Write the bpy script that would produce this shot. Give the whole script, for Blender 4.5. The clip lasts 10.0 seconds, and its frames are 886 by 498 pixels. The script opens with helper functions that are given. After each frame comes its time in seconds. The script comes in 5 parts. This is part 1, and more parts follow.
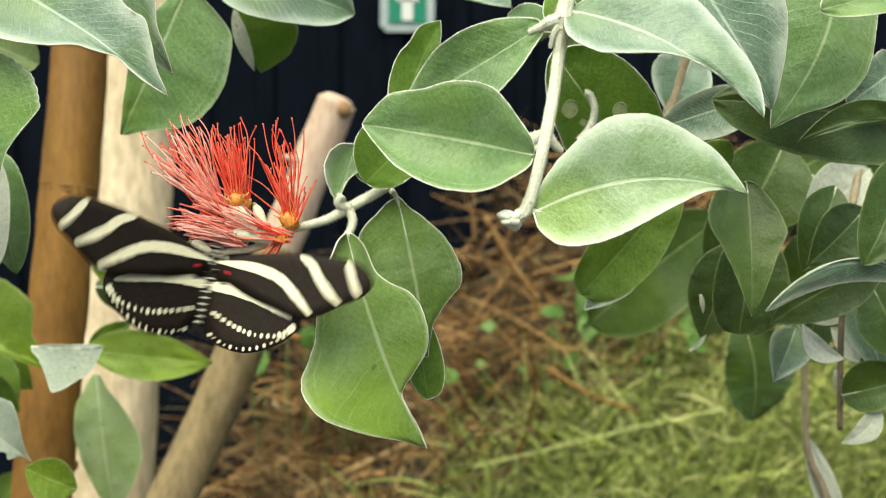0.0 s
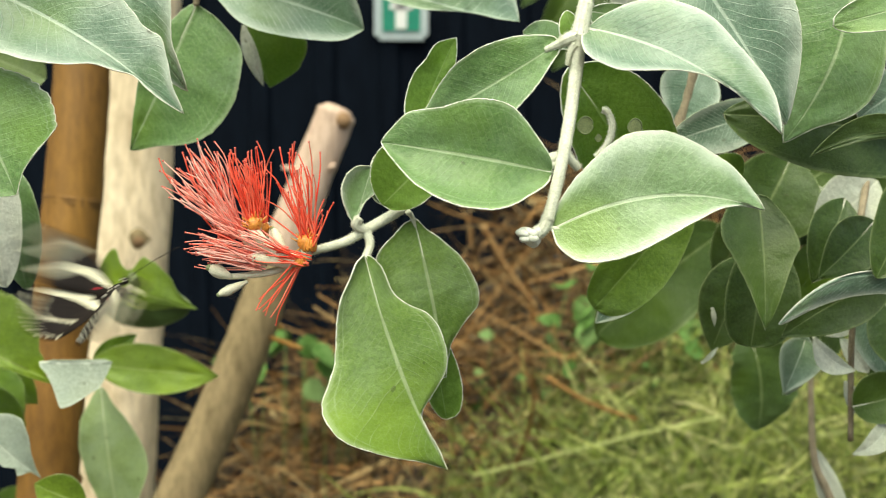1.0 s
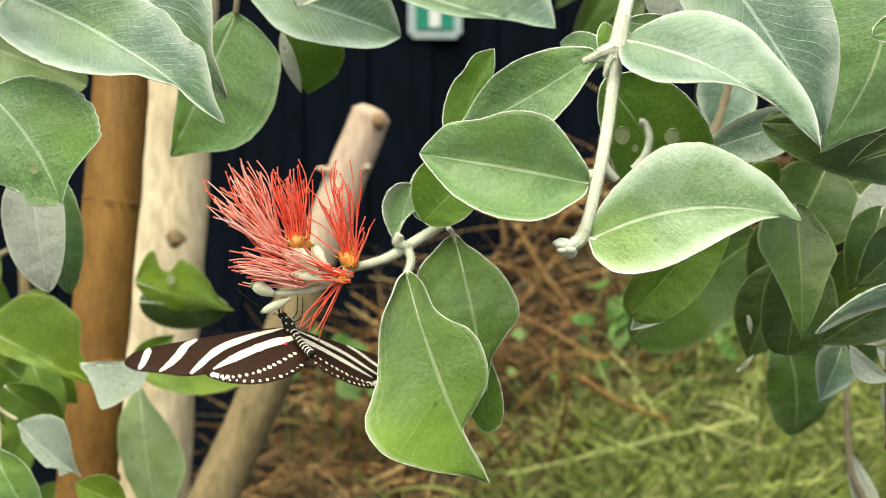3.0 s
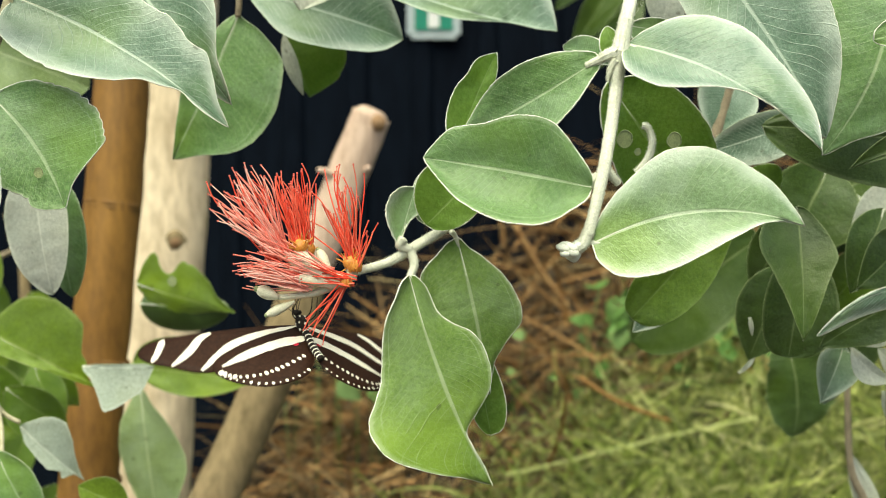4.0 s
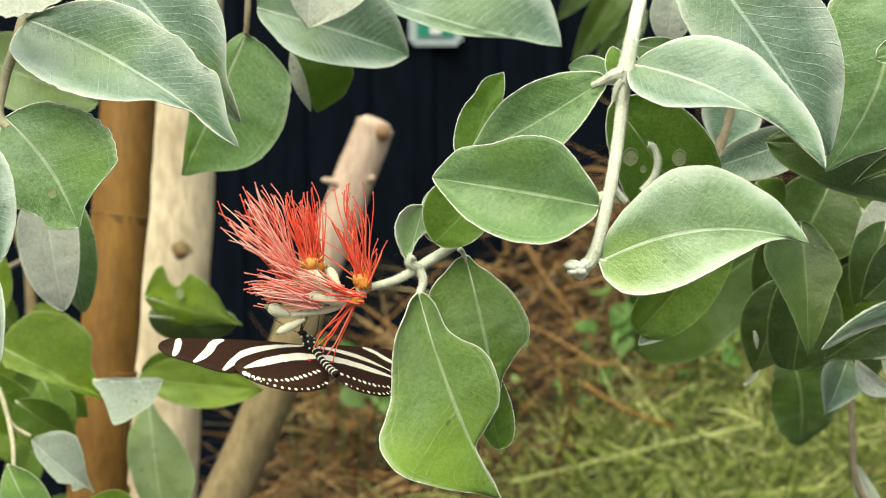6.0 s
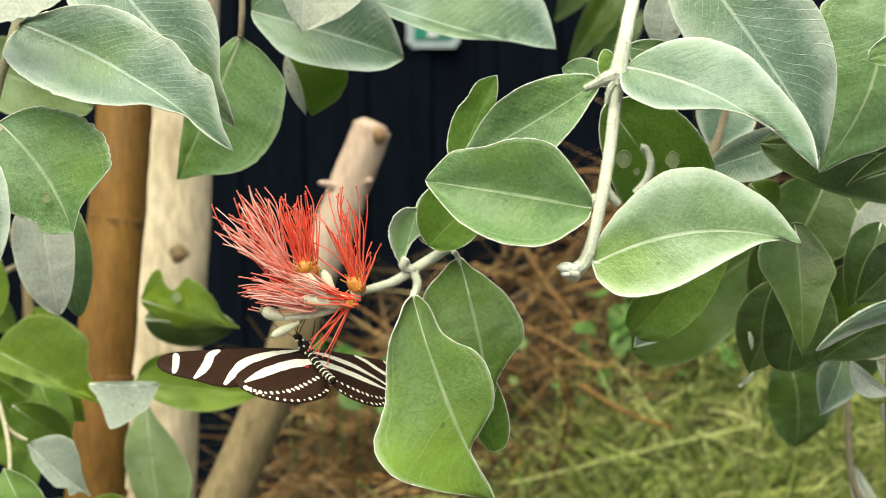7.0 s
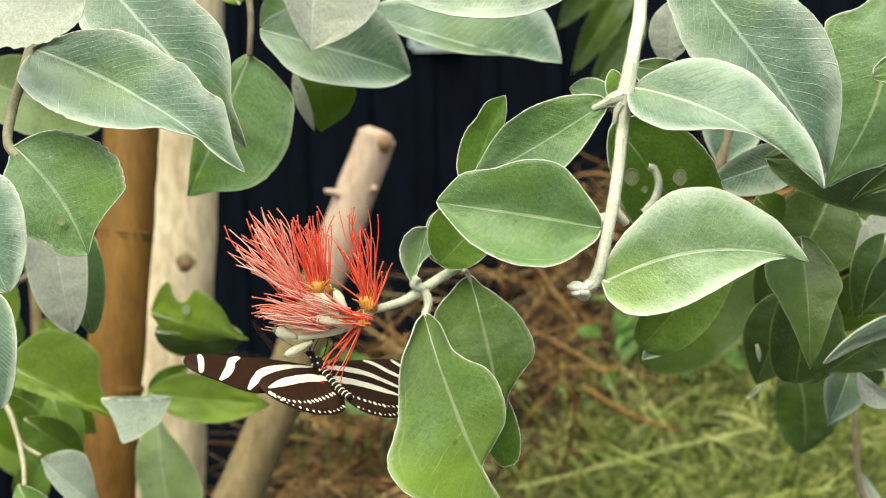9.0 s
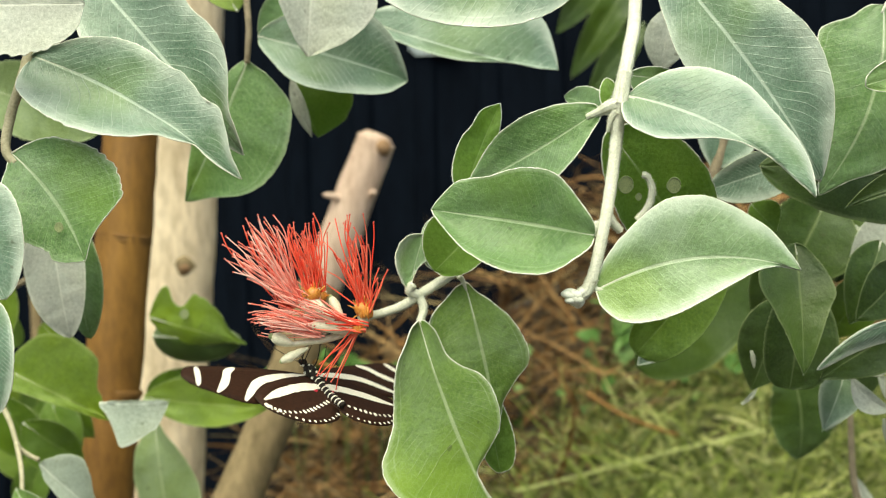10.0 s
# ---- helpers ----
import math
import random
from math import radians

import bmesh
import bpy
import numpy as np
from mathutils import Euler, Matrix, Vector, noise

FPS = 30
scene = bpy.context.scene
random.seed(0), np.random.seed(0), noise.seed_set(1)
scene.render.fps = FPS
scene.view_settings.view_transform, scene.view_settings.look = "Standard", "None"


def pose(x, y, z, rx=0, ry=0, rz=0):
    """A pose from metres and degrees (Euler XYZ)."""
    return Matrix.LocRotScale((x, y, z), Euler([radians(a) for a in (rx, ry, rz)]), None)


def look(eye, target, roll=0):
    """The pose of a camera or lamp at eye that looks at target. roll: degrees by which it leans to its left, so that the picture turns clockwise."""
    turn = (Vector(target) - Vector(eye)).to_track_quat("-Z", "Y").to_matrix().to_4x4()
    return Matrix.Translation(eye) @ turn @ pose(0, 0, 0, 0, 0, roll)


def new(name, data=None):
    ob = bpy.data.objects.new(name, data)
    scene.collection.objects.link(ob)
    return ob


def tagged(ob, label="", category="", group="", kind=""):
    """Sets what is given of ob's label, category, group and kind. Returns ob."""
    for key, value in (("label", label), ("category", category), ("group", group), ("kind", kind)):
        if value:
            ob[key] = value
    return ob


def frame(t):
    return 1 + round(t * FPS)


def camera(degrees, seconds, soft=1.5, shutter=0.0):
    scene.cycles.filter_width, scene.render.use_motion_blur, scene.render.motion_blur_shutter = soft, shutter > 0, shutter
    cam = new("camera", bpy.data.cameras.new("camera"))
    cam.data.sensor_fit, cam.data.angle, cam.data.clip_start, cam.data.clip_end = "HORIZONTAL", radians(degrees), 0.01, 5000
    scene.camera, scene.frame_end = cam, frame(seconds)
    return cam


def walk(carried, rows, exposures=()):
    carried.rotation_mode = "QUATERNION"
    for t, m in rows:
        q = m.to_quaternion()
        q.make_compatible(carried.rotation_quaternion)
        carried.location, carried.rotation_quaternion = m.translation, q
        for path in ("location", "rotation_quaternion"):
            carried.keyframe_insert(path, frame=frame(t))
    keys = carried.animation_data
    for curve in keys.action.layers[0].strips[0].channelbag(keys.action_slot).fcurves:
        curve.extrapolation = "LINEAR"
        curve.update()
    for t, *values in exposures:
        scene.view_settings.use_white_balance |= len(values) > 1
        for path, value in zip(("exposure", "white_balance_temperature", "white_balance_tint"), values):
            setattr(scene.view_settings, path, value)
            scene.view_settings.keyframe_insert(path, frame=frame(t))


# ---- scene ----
cam = camera(42, 10.0, soft=1.0, shutter=0.6)
walk(cam, [
    (0, look((0.0163, 0.0066, 1.3884), (0.03621, 0.99864, 1.26395), 0.413)),
    (0.5, look((0.0110, 0.0052, 1.3933), (0.03849, 0.99755, 1.27297), 0.352)),
    (1, look((0.0068, 0.0060, 1.3922), (0.03355, 0.99853, 1.27359), 0.130)),
    (1.5, look((0.0010, 0.0048, 1.3948), (0.01667, 0.99771, 1.27668), 0.188)),
    (2, look((0.0020, 0.0049, 1.3920), (0.00636, 0.99782, 1.27295), 0.217)),
    (2.5, look((0.0054, 0.0037, 1.3949), (0.00398, 0.99629, 1.27315), 0.160)),
    (4, look((0.0029, 0.0014, 1.3990), (0.00311, 0.99399, 1.27734), 0.092)),
    (4.5, look((0.0034, 0.0008, 1.3992), (0.00401, 0.99334, 1.27770), 0.057)),
    (5, look((0.0000, 0.0000, 1.4000), (0.00000, 0.99255, 1.27813), 0.000)),
    (5.5, look((-0.0002, -0.0026, 1.4040), (-0.00154, 0.99018, 1.28402), -0.128)),
    (7, look((0.0025, -0.0041, 1.4051), (0.00158, 0.98914, 1.28908), -0.416)),
    (7.5, look((-0.0005, -0.0042, 1.4054), (-0.00165, 0.98892, 1.28814), -0.687)),
    (8, look((-0.0007, -0.0050, 1.4077), (-0.00394, 0.98803, 1.28954), -0.682)),
    (8.5, look((0.0020, -0.0052, 1.4090), (-0.00176, 0.98789, 1.29215), -0.879)),
    (9, look((-0.0003, -0.0084, 1.4128), (-0.00409, 0.98494, 1.29760), -0.935)),
    (9.5, look((-0.0002, -0.0092, 1.4116), (-0.00629, 0.98430, 1.29761), -0.823)),
    (10, look((0.0019, -0.0108, 1.4148), (-0.00234, 0.98281, 1.30176), -0.853)),
], [(0.0, 0.84, 7000, 0), (5.0, 0.77, 7000, 0), (10.0, 0.70, 7000, 0)])
cam.data.dof.use_dof = True
cam.data.dof.focus_distance = 0.43
cam.data.dof.aperture_fstop = 15.5

# ---- light: bright overcast under a glasshouse roof ----
world = bpy.data.worlds.new("world")
scene.world = world
world.use_nodes = True
wn = world.node_tree
sky = wn.nodes.new("ShaderNodeTexSky")
sky.sky_type, sky.sun_disc = "NISHITA", False
sky.sun_elevation, sky.sun_rotation = radians(66), radians(200)
sky.air_density, sky.dust_density, sky.ozone_density = 1.0, 4.0, 1.0
wn.nodes["Background"].inputs[1].default_value = 0.10
wn.links.new(sky.outputs[0], wn.nodes["Background"].inputs[0])
sun = new("sun", bpy.data.lights.new("sun", "SUN"))
sun.data.energy, sun.data.angle, sun.data.color = 3.1, radians(70), (1.0, 0.94, 0.80)
sun.matrix_world = look((-0.4, -0.7, 4.0), (0, 0.5, 1.2))


# ---- materials ----
def ramp(nt, fac, stops):
    r = nt.nodes.new("ShaderNodeValToRGB")
    els = r.color_ramp.elements
    while len(els) < len(stops):
        els.new(0.5)
    for e, (p, c) in zip(els, stops):
        e.position, e.color = p, (*c, 1)
    nt.links.new(fac, r.inputs[0])
    return r.outputs[0]


def math_node(nt, op, a, b=0.0, c=0.0):
    m = nt.nodes.new("ShaderNodeMath")
    m.operation = op
    for n, v in enumerate((a, b, c)):
        if isinstance(v, (int, float)):
            m.inputs[n].default_value = v
        else:
            nt.links.new(v, m.inputs[n])
    return m.outputs[0]


def mix(nt, fac, a, b, blend="MIX"):
    m = nt.nodes.new("ShaderNodeMix")
    m.data_type, m.blend_type = "RGBA", blend
    for sock, v in ((m.inputs[0], fac), (m.inputs[6], a), (m.inputs[7], b)):
        if isinstance(v, (int, float)):
            sock.default_value = v
        elif isinstance(v, tuple):
            sock.default_value = (*v, 1)
        else:
            nt.links.new(v, sock)
    return m.outputs[2]


def noise_tex(nt, scale, detail=4.0, rough=0.55, stretch=None):
    n = nt.nodes.new("ShaderNodeTexNoise")
    n.inputs["Scale"].default_value, n.inputs["Detail"].default_value = scale, detail
    n.inputs["Roughness"].default_value = rough
    co = nt.nodes.new("ShaderNodeTexCoord").outputs["Object"]
    if stretch:
        mp = nt.nodes.new("ShaderNodeMapping")
        mp.inputs["Scale"].default_value = stretch
        nt.links.new(co, mp.inputs[0])
        co = mp.outputs[0]
    nt.links.new(co, n.inputs["Vector"])
    return n.outputs["Fac"]


def base_mat(name, rough=0.6):
    m = bpy.data.materials.new(name)
    m.use_nodes = True
    nt = m.node_tree
    b = nt.nodes["Principled BSDF"]
    b.inputs["Roughness"].default_value = rough
    return m, nt, b


def bump(nt, b, height, strength=0.3, distance=0.0006):
    bp = nt.nodes.new("ShaderNodeBump")
    bp.inputs["Strength"].default_value, bp.inputs["Distance"].default_value = strength, distance
    nt.links.new(height, bp.inputs["Height"])
    nt.links.new(bp.outputs[0], b.inputs["Normal"])


def speckled(name, dark, light, scale=40.0, rough=0.65, stretch=None, grain=0.3, fine=6.0, metal=0.0):
    m, nt, b = base_mat(name, rough)
    b.inputs["Metallic"].default_value = metal
    col = ramp(nt, noise_tex(nt, scale, 5, 0.6, stretch), [(0.3, dark), (0.7, light)])
    small = noise_tex(nt, scale * fine, 3, 0.6, stretch)
    col = mix(nt, grain, col, ramp(nt, small, [(0.35, tuple(c * 0.55 for c in dark)), (0.65, tuple(min(1, c * 1.15) for c in light))]))
    nt.links.new(col, b.inputs["Base Color"])
    bump(nt, b, small, 0.35, 0.0004)
    return m


def leaf_mat(name, shade, light, vein, through_light=0.18, veins=0.3, rough=0.5, sheen=0.25, bloom=0.25, margin=0.0):
    """A leaf blade: midrib and side veins along the blade's own u and v, mottling at two scales, a felt of pale hairs."""
    m, nt, b = base_mat(name, rough)
    uv = nt.nodes.new("ShaderNodeUVMap")
    sep = nt.nodes.new("ShaderNodeSeparateXYZ")
    nt.links.new(uv.outputs[0], sep.inputs[0])
    u, v = sep.outputs[0], sep.outputs[1]
    off = math_node(nt, "ABSOLUTE", math_node(nt, "SUBTRACT", v, 0.5))
    info = nt.nodes.new("ShaderNodeObjectInfo").outputs["Random"]
    big, fine = noise_tex(nt, 42, 5, 0.65), noise_tex(nt, 620, 3, 0.7)
    col = ramp(nt, big, [(0.3, shade), (0.72, light)])
    col = mix(nt, 0.38, col, ramp(nt, fine, [(0.32, tuple(c * 0.45 for c in shade)), (0.7, tuple(min(1, c * 1.5) for c in light))]))
    # whole-leaf variation in depth of green
    col = mix(nt, math_node(nt, "MULTIPLY", info, 0.35), col, tuple(c * 0.72 for c in light))
    # fresh yellow-green patches, and pale felt that thins out in patches
    fresh = math_node(nt, "MULTIPLY", ramp_fac(nt, noise_tex(nt, 17, 2, 0.5), 0.48, 0.7), 0.1 if light[0] > 0.3 else 0.6)
    col = mix(nt, fresh, col, tuple(c * k for c, k in zip(light, (1.12, 1.10, 0.36))))
    felt = math_node(nt, "MULTIPLY", ramp_fac(nt, noise_tex(nt, 24, 4, 0.65), 0.42, 0.7), bloom)
    col = mix(nt, felt, col, tuple(0.35 * c + 0.65 * w for c, w in zip(light, (0.45, 0.56, 0.49))))
    # side veins run out and forwards from the midrib, with a faint net between them
    warp = math_node(nt, "MULTIPLY", noise_tex(nt, 38, 1, 0.4), 0.12)
    run = math_node(nt, "ADD", math_node(nt, "MULTIPLY_ADD", off, -0.42, u), warp)
    cell = math_node(nt, "ABSOLUTE", math_node(nt, "SUBTRACT", math_node(nt, "FRACT", math_node(nt, "MULTIPLY", run, 24.0)), 0.5))
    fade = ramp_fac(nt, noise_tex(nt, 90, 3), 0.34, 0.62)
    line = math_node(nt, "MULTIPLY", math_node(nt, "MULTIPLY", ramp_fac(nt, cell, 0.06, 0.01), veins * 0.75), fade)
    net = nt.nodes.new("ShaderNodeTexVoronoi")
    net.feature = "DISTANCE_TO_EDGE"
    net.inputs["Scale"].default_value = 520
    nt.links.new(nt.nodes.new("ShaderNodeTexCoord").outputs["Object"], net.inputs["Vector"])
    col = mix(nt, math_node(nt, "MULTIPLY", ramp_fac(nt, net.outputs["Distance"], 0.09, 0.01), 0.04 + veins * 0.14), col, vein)
    col = mix(nt, line, col, vein)
    rib = ramp_fac(nt, math_node(nt, "MULTIPLY_ADD", u, 0.006, off), 0.026, 0.010)
    col = mix(nt, math_node(nt, "MULTIPLY", rib, 0.62), col, vein)
    edge = ramp_fac(nt, math_node(nt, "MULTIPLY_ADD", fine, 0.03, off), 0.47, 0.505)
    col = mix(nt, math_node(nt, "MULTIPLY", edge, 0.45), col, vein)
    # a thin vein that loops along just inside the margin
    inner = math_node(nt, "ABSOLUTE", math_node(nt, "SUBTRACT", math_node(nt, "MULTIPLY_ADD", noise_tex(nt, 60, 1, 0.4), 0.04, off), 0.45))
    col = mix(nt, math_node(nt, "MULTIPLY", math_node(nt, "MULTIPLY", ramp_fac(nt, inner, 0.009, 0.002), min(0.4, veins)), fade), col, vein)
    # felt that thickens towards the margins and the tip
    if margin:
        patchy = math_node(nt, "MULTIPLY", noise_tex(nt, 55, 5, 0.7), 0.34)
        wide = math_node(nt, "ADD", math_node(nt, "MULTIPLY_ADD", math_node(nt, "POWER", u, 4.0), 0.14, patchy), off)
        col = mix(nt, math_node(nt, "MULTIPLY", ramp_fac(nt, wide, 0.47, 0.74), margin), col, (0.62, 0.72, 0.61))
    # a few dark pin-pricks
    pricks = ramp_fac(nt, noise_tex(nt, 260, 1, 0.3), 0.74, 0.8)
    col = mix(nt, math_node(nt, "MULTIPLY", pricks, 0.5), col, (0.06, 0.07, 0.03))
    nt.links.new(col, b.inputs["Base Color"])
    b.inputs["Sheen Weight"].default_value = sheen
    b.inputs["Sheen Roughness"].default_value = 0.4
    b.inputs["Specular IOR Level"].default_value = 0.6 if margin else 0.42
    h = math_node(nt, "MULTIPLY_ADD", noise_tex(nt, 120, 2, 0.5), 0.7, math_node(nt, "MULTIPLY_ADD", line, -0.9, fine))
    bump(nt, b, math_node(nt, "MULTIPLY_ADD", rib, 0.35, h), 0.7, 0.0005)
    tr = nt.nodes.new("ShaderNodeBsdfTranslucent")
    nt.links.new(mix(nt, 0.5, col, tuple(c * k for c, k in zip(light, (1.1, 1.25, 0.35)))), tr.inputs[0])
    ms = nt.nodes.new("ShaderNodeMixShader")
    ms.inputs[0].default_value = through_light
    nt.links.new(b.outputs[0], ms.inputs[1])
    nt.links.new(tr.outputs[0], ms.inputs[2])
    nt.links.new(ms.outputs[0], nt.nodes["Material Output"].inputs[0])
    return m


def ramp_fac(nt, value, lo, hi):
    r = nt.nodes.new("ShaderNodeMapRange")
    r.interpolation_type = "SMOOTHSTEP"
    nt.links.new(value, r.inputs[0])
    if lo < hi:
        r.inputs[1].default_value, r.inputs[2].default_value = lo, hi
    else:
        r.inputs[1].default_value, r.inputs[2].default_value = hi, lo
        r.inputs[3].default_value, r.inputs[4].default_value = 1.0, 0.0
    return r.outputs[0]


GREY = leaf_mat("leaf_grey_green", (0.060, 0.140, 0.080), (0.134, 0.244, 0.156), (0.54, 0.66, 0.54), 0.08, 0.7, 0.4, 0.8, 0.38, 0.68)
SOFT = leaf_mat("leaf_soft_green", (0.108, 0.215, 0.074), (0.20, 0.33, 0.145), (0.54, 0.65, 0.46), 0.06, 0.28, 0.42, 0.6, 0.45, 0.6)
GREEN = leaf_mat("leaf_green", (0.082, 0.192, 0.054), (0.176, 0.316, 0.106), (0.46, 0.58, 0.36), 0.2, 0.32, 0.36, 0.15, 0.25)
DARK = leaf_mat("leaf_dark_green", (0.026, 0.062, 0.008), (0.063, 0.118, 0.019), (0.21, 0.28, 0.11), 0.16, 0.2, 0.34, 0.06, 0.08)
MOSS = leaf_mat("leaf_moss_green", (0.08, 0.165, 0.012), (0.16, 0.28, 0.03), (0.26, 0.38, 0.1), 0.32, 0.2, 0.4, 0.06, 0.1)
LIME = leaf_mat("leaf_lime", (0.115, 0.215, 0.014), (0.235, 0.36, 0.036), (0.42, 0.52, 0.18), 0.34, 0.12, 0.45, 0.1, 0.12)
PALE = leaf_mat("leaf_felted_pale", (0.48, 0.54, 0.46), (0.66, 0.71, 0.62), (0.80, 0.84, 0.75), 0.2, 0.1, 0.7, 0.6, 0.4)
RIM = speckled("leaf_edge_felt", (0.64, 0.69, 0.56), (0.84, 0.87, 0.77), 260, 0.8)
PALERIM = speckled("leaf_edge_thin_felt", (0.36, 0.45, 0.28), (0.58, 0.66, 0.46), 260, 0.8)
DULLRIM = speckled("leaf_edge_green", (0.16, 0.22, 0.08), (0.32, 0.40, 0.19), 260, 0.7)
VIVID = leaf_mat("leaf_fresh_green", (0.092, 0.194, 0.030), (0.198, 0.328, 0.066), (0.46, 0.56, 0.33), 0.2, 0.3, 0.36, 0.15, 0.2)
# base green brightened to carry the light that comes through a blade
LIT = leaf_mat("leaf_backlit_green", (0.13, 0.27, 0.036), (0.26, 0.43, 0.08), (0.40, 0.55, 0.20), 0.5, 0.2, 0.45, 0.1, 0.1)
FRESHLEAF = leaf_mat("leaf_light_green", (0.19, 0.29, 0.10), (0.31, 0.42, 0.18), (0.50, 0.60, 0.34), 0.25, 0.15, 0.42, 0.15, 0.3)
SILVER = leaf_mat("leaf_silver_underside", (0.24, 0.30, 0.24), (0.38, 0.45, 0.37), (0.62, 0.68, 0.60), 0.2, 0.15, 0.5, 0.8, 0.4)
LEAVES = {"lit": LIT, "fresh": FRESHLEAF, "vivid": VIVID, "silver": SILVER, "grey": GREY, "green": GREEN, "dark": DARK, "lime": LIME, "soft": SOFT, "moss": MOSS, "pale": PALE}
TWIG = speckled("felted_twig", (0.56, 0.60, 0.46), (0.80, 0.83, 0.70), 260, 0.85)
WOODTWIG = speckled("brown_twig", (0.16, 0.13, 0.08), (0.34, 0.29, 0.19), 160, 0.75)
TANTWIG = speckled("olive_twig", (0.32, 0.30, 0.18), (0.52, 0.49, 0.33), 160, 0.75)
BARK = speckled("smooth_brown_bark", (0.115, 0.05, 0.004), (0.29, 0.148, 0.026), 22, 0.6, (1, 1, 0.3), 0.25, 9)
GREYWOOD = speckled("weathered_branch", (0.115, 0.085, 0.034), (0.33, 0.255, 0.135), 26, 0.8, (1, 1, 0.2), 0.3, 8)
DEADWOOD = speckled("bleached_wood", (0.50, 0.39, 0.23), (0.80, 0.69, 0.50), 16, 0.75, (1, 1, 0.3), 0.4, 7)
PINKWOOD = speckled("barkless_pinkish_wood", (0.40, 0.28, 0.20), (0.64, 0.50, 0.40), 26, 0.75, (1, 1, 0.2), 0.3, 8)
SCAR = speckled("ring_scar_bark", (0.15, 0.075, 0.014), (0.25, 0.128, 0.03), 60, 0.7)
CUT = speckled("sawn_end_grain", (0.20, 0.11, 0.05), (0.36, 0.23, 0.12), 60, 0.8)
BLACKWALL = speckled("black_sheeting", (0.002, 0.0036, 0.007), (0.0044, 0.0078, 0.0138), 9, 0.8, (1, 1, 0.2))
BLACKWALL.node_tree.nodes["Principled BSDF"].inputs["Specular IOR Level"].default_value = 0.04
SOIL = speckled("dark_soil", (0.018, 0.013, 0.008), (0.05, 0.036, 0.022), 14, 0.95, None, 0.5)


def strand_mat(name, stops, rough=0.75, through_light=0.0):
    m, nt, b = base_mat(name, rough)
    geo = nt.nodes.new("ShaderNodeNewGeometry").outputs["Random Per Island"]
    col = mix(nt, 0.3, ramp(nt, geo, stops), ramp(nt, noise_tex(nt, 60, 3), [(0.35, tuple(c * 0.5 for c in stops[0][1])), (0.65, stops[-1][1])]))
    nt.links.new(col, b.inputs["Base Color"])
    b.inputs["Specular IOR Level"].default_value = 0.25
    return m


NEEDLE = strand_mat("dead_needles", [(0.0, (0.012, 0.007, 0.004)), (0.4, (0.07, 0.03, 0.007)), (0.7, (0.24, 0.105, 0.024)), (0.9, (0.36, 0.19, 0.065)), (1.0, (0.44, 0.35, 0.17))])
GRASS = strand_mat("grass_blades", [(0.0, (0.012, 0.03, 0.004)), (0.4, (0.085, 0.16, 0.012)), (0.72, (0.27, 0.37, 0.045)), (0.9, (0.46, 0.52, 0.15)), (1.0, (0.66, 0.64, 0.32))])
WEED = strand_mat("weed_leaves", [(0.0, (0.035, 0.10, 0.012)), (0.6, (0.08, 0.19, 0.03)), (1.0, (0.20, 0.30, 0.12))])
STRAW = speckled("straw", (0.24, 0.29, 0.08), (0.38, 0.42, 0.16), 40, 0.7)
FILAMENT = strand_mat("red_filament", [(0.0, (0.80, 0.03, 0.012)), (0.5, (0.93, 0.095, 0.05)), (1.0, (0.96, 0.26, 0.17))], 0.45)
PALEFIL = strand_mat("pale_filament", [(0.0, (0.94, 0.17, 0.12)), (0.6, (0.97, 0.40, 0.32)), (1.0, (0.98, 0.68, 0.60))], 0.45)
CUP = speckled("orange_nectar_cup", (0.46, 0.12, 0.012), (0.72, 0.36, 0.07), 700, 0.4)
CALYX = speckled("felted_calyx", (0.64, 0.65, 0.46), (0.84, 0.83, 0.66), 400, 0.8)


# ---- mesh helpers ----
def finish(name, bm, mats, parent=None, label="", smooth=True):
    me = bpy.data.meshes.new(name)
    for f in bm.faces:
        f.smooth = smooth
    bm.to_mesh(me)
    bm.free()
    for m in mats if isinstance(mats, (list, tuple)) else [mats]:
        me.materials.append(m)
    ob = new(name, me)
    if parent is not None:
        ob.parent = parent
    if label:
        ob["label"] = label
    return ob


part = finish


def spot(ob):
    """Where an unturned thing or part has its origin in the world."""
    return ob.location + (spot(ob.parent) if ob.parent else Vector())


def thing(name, at, label, category, group="", kind=""):
    ob = new(name)
    ob.location = at
    ob.empty_display_size = 0.05
    return tagged(ob, label, category, group, kind)


def smooth_line(points, steps=6):
    """A rounded line through a few points."""
    p = [Vector(q) for q in points]
    if len(p) < 3:
        return [p[0].lerp(p[-1], k / steps) for k in range(steps + 1)]
    out = []
    for i in range(len(p) - 1):
        a, b, c, d = p[max(i - 1, 0)], p[i], p[i + 1], p[min(i + 2, len(p) - 1)]
        for k in range(steps):
            t = k / steps
            out.append(0.5 * (2 * b + (c - a) * t + (2 * a - 5 * b + 4 * c - d) * t * t + (3 * b - a - 3 * c + d) * t ** 3))
    return out + [p[-1]]


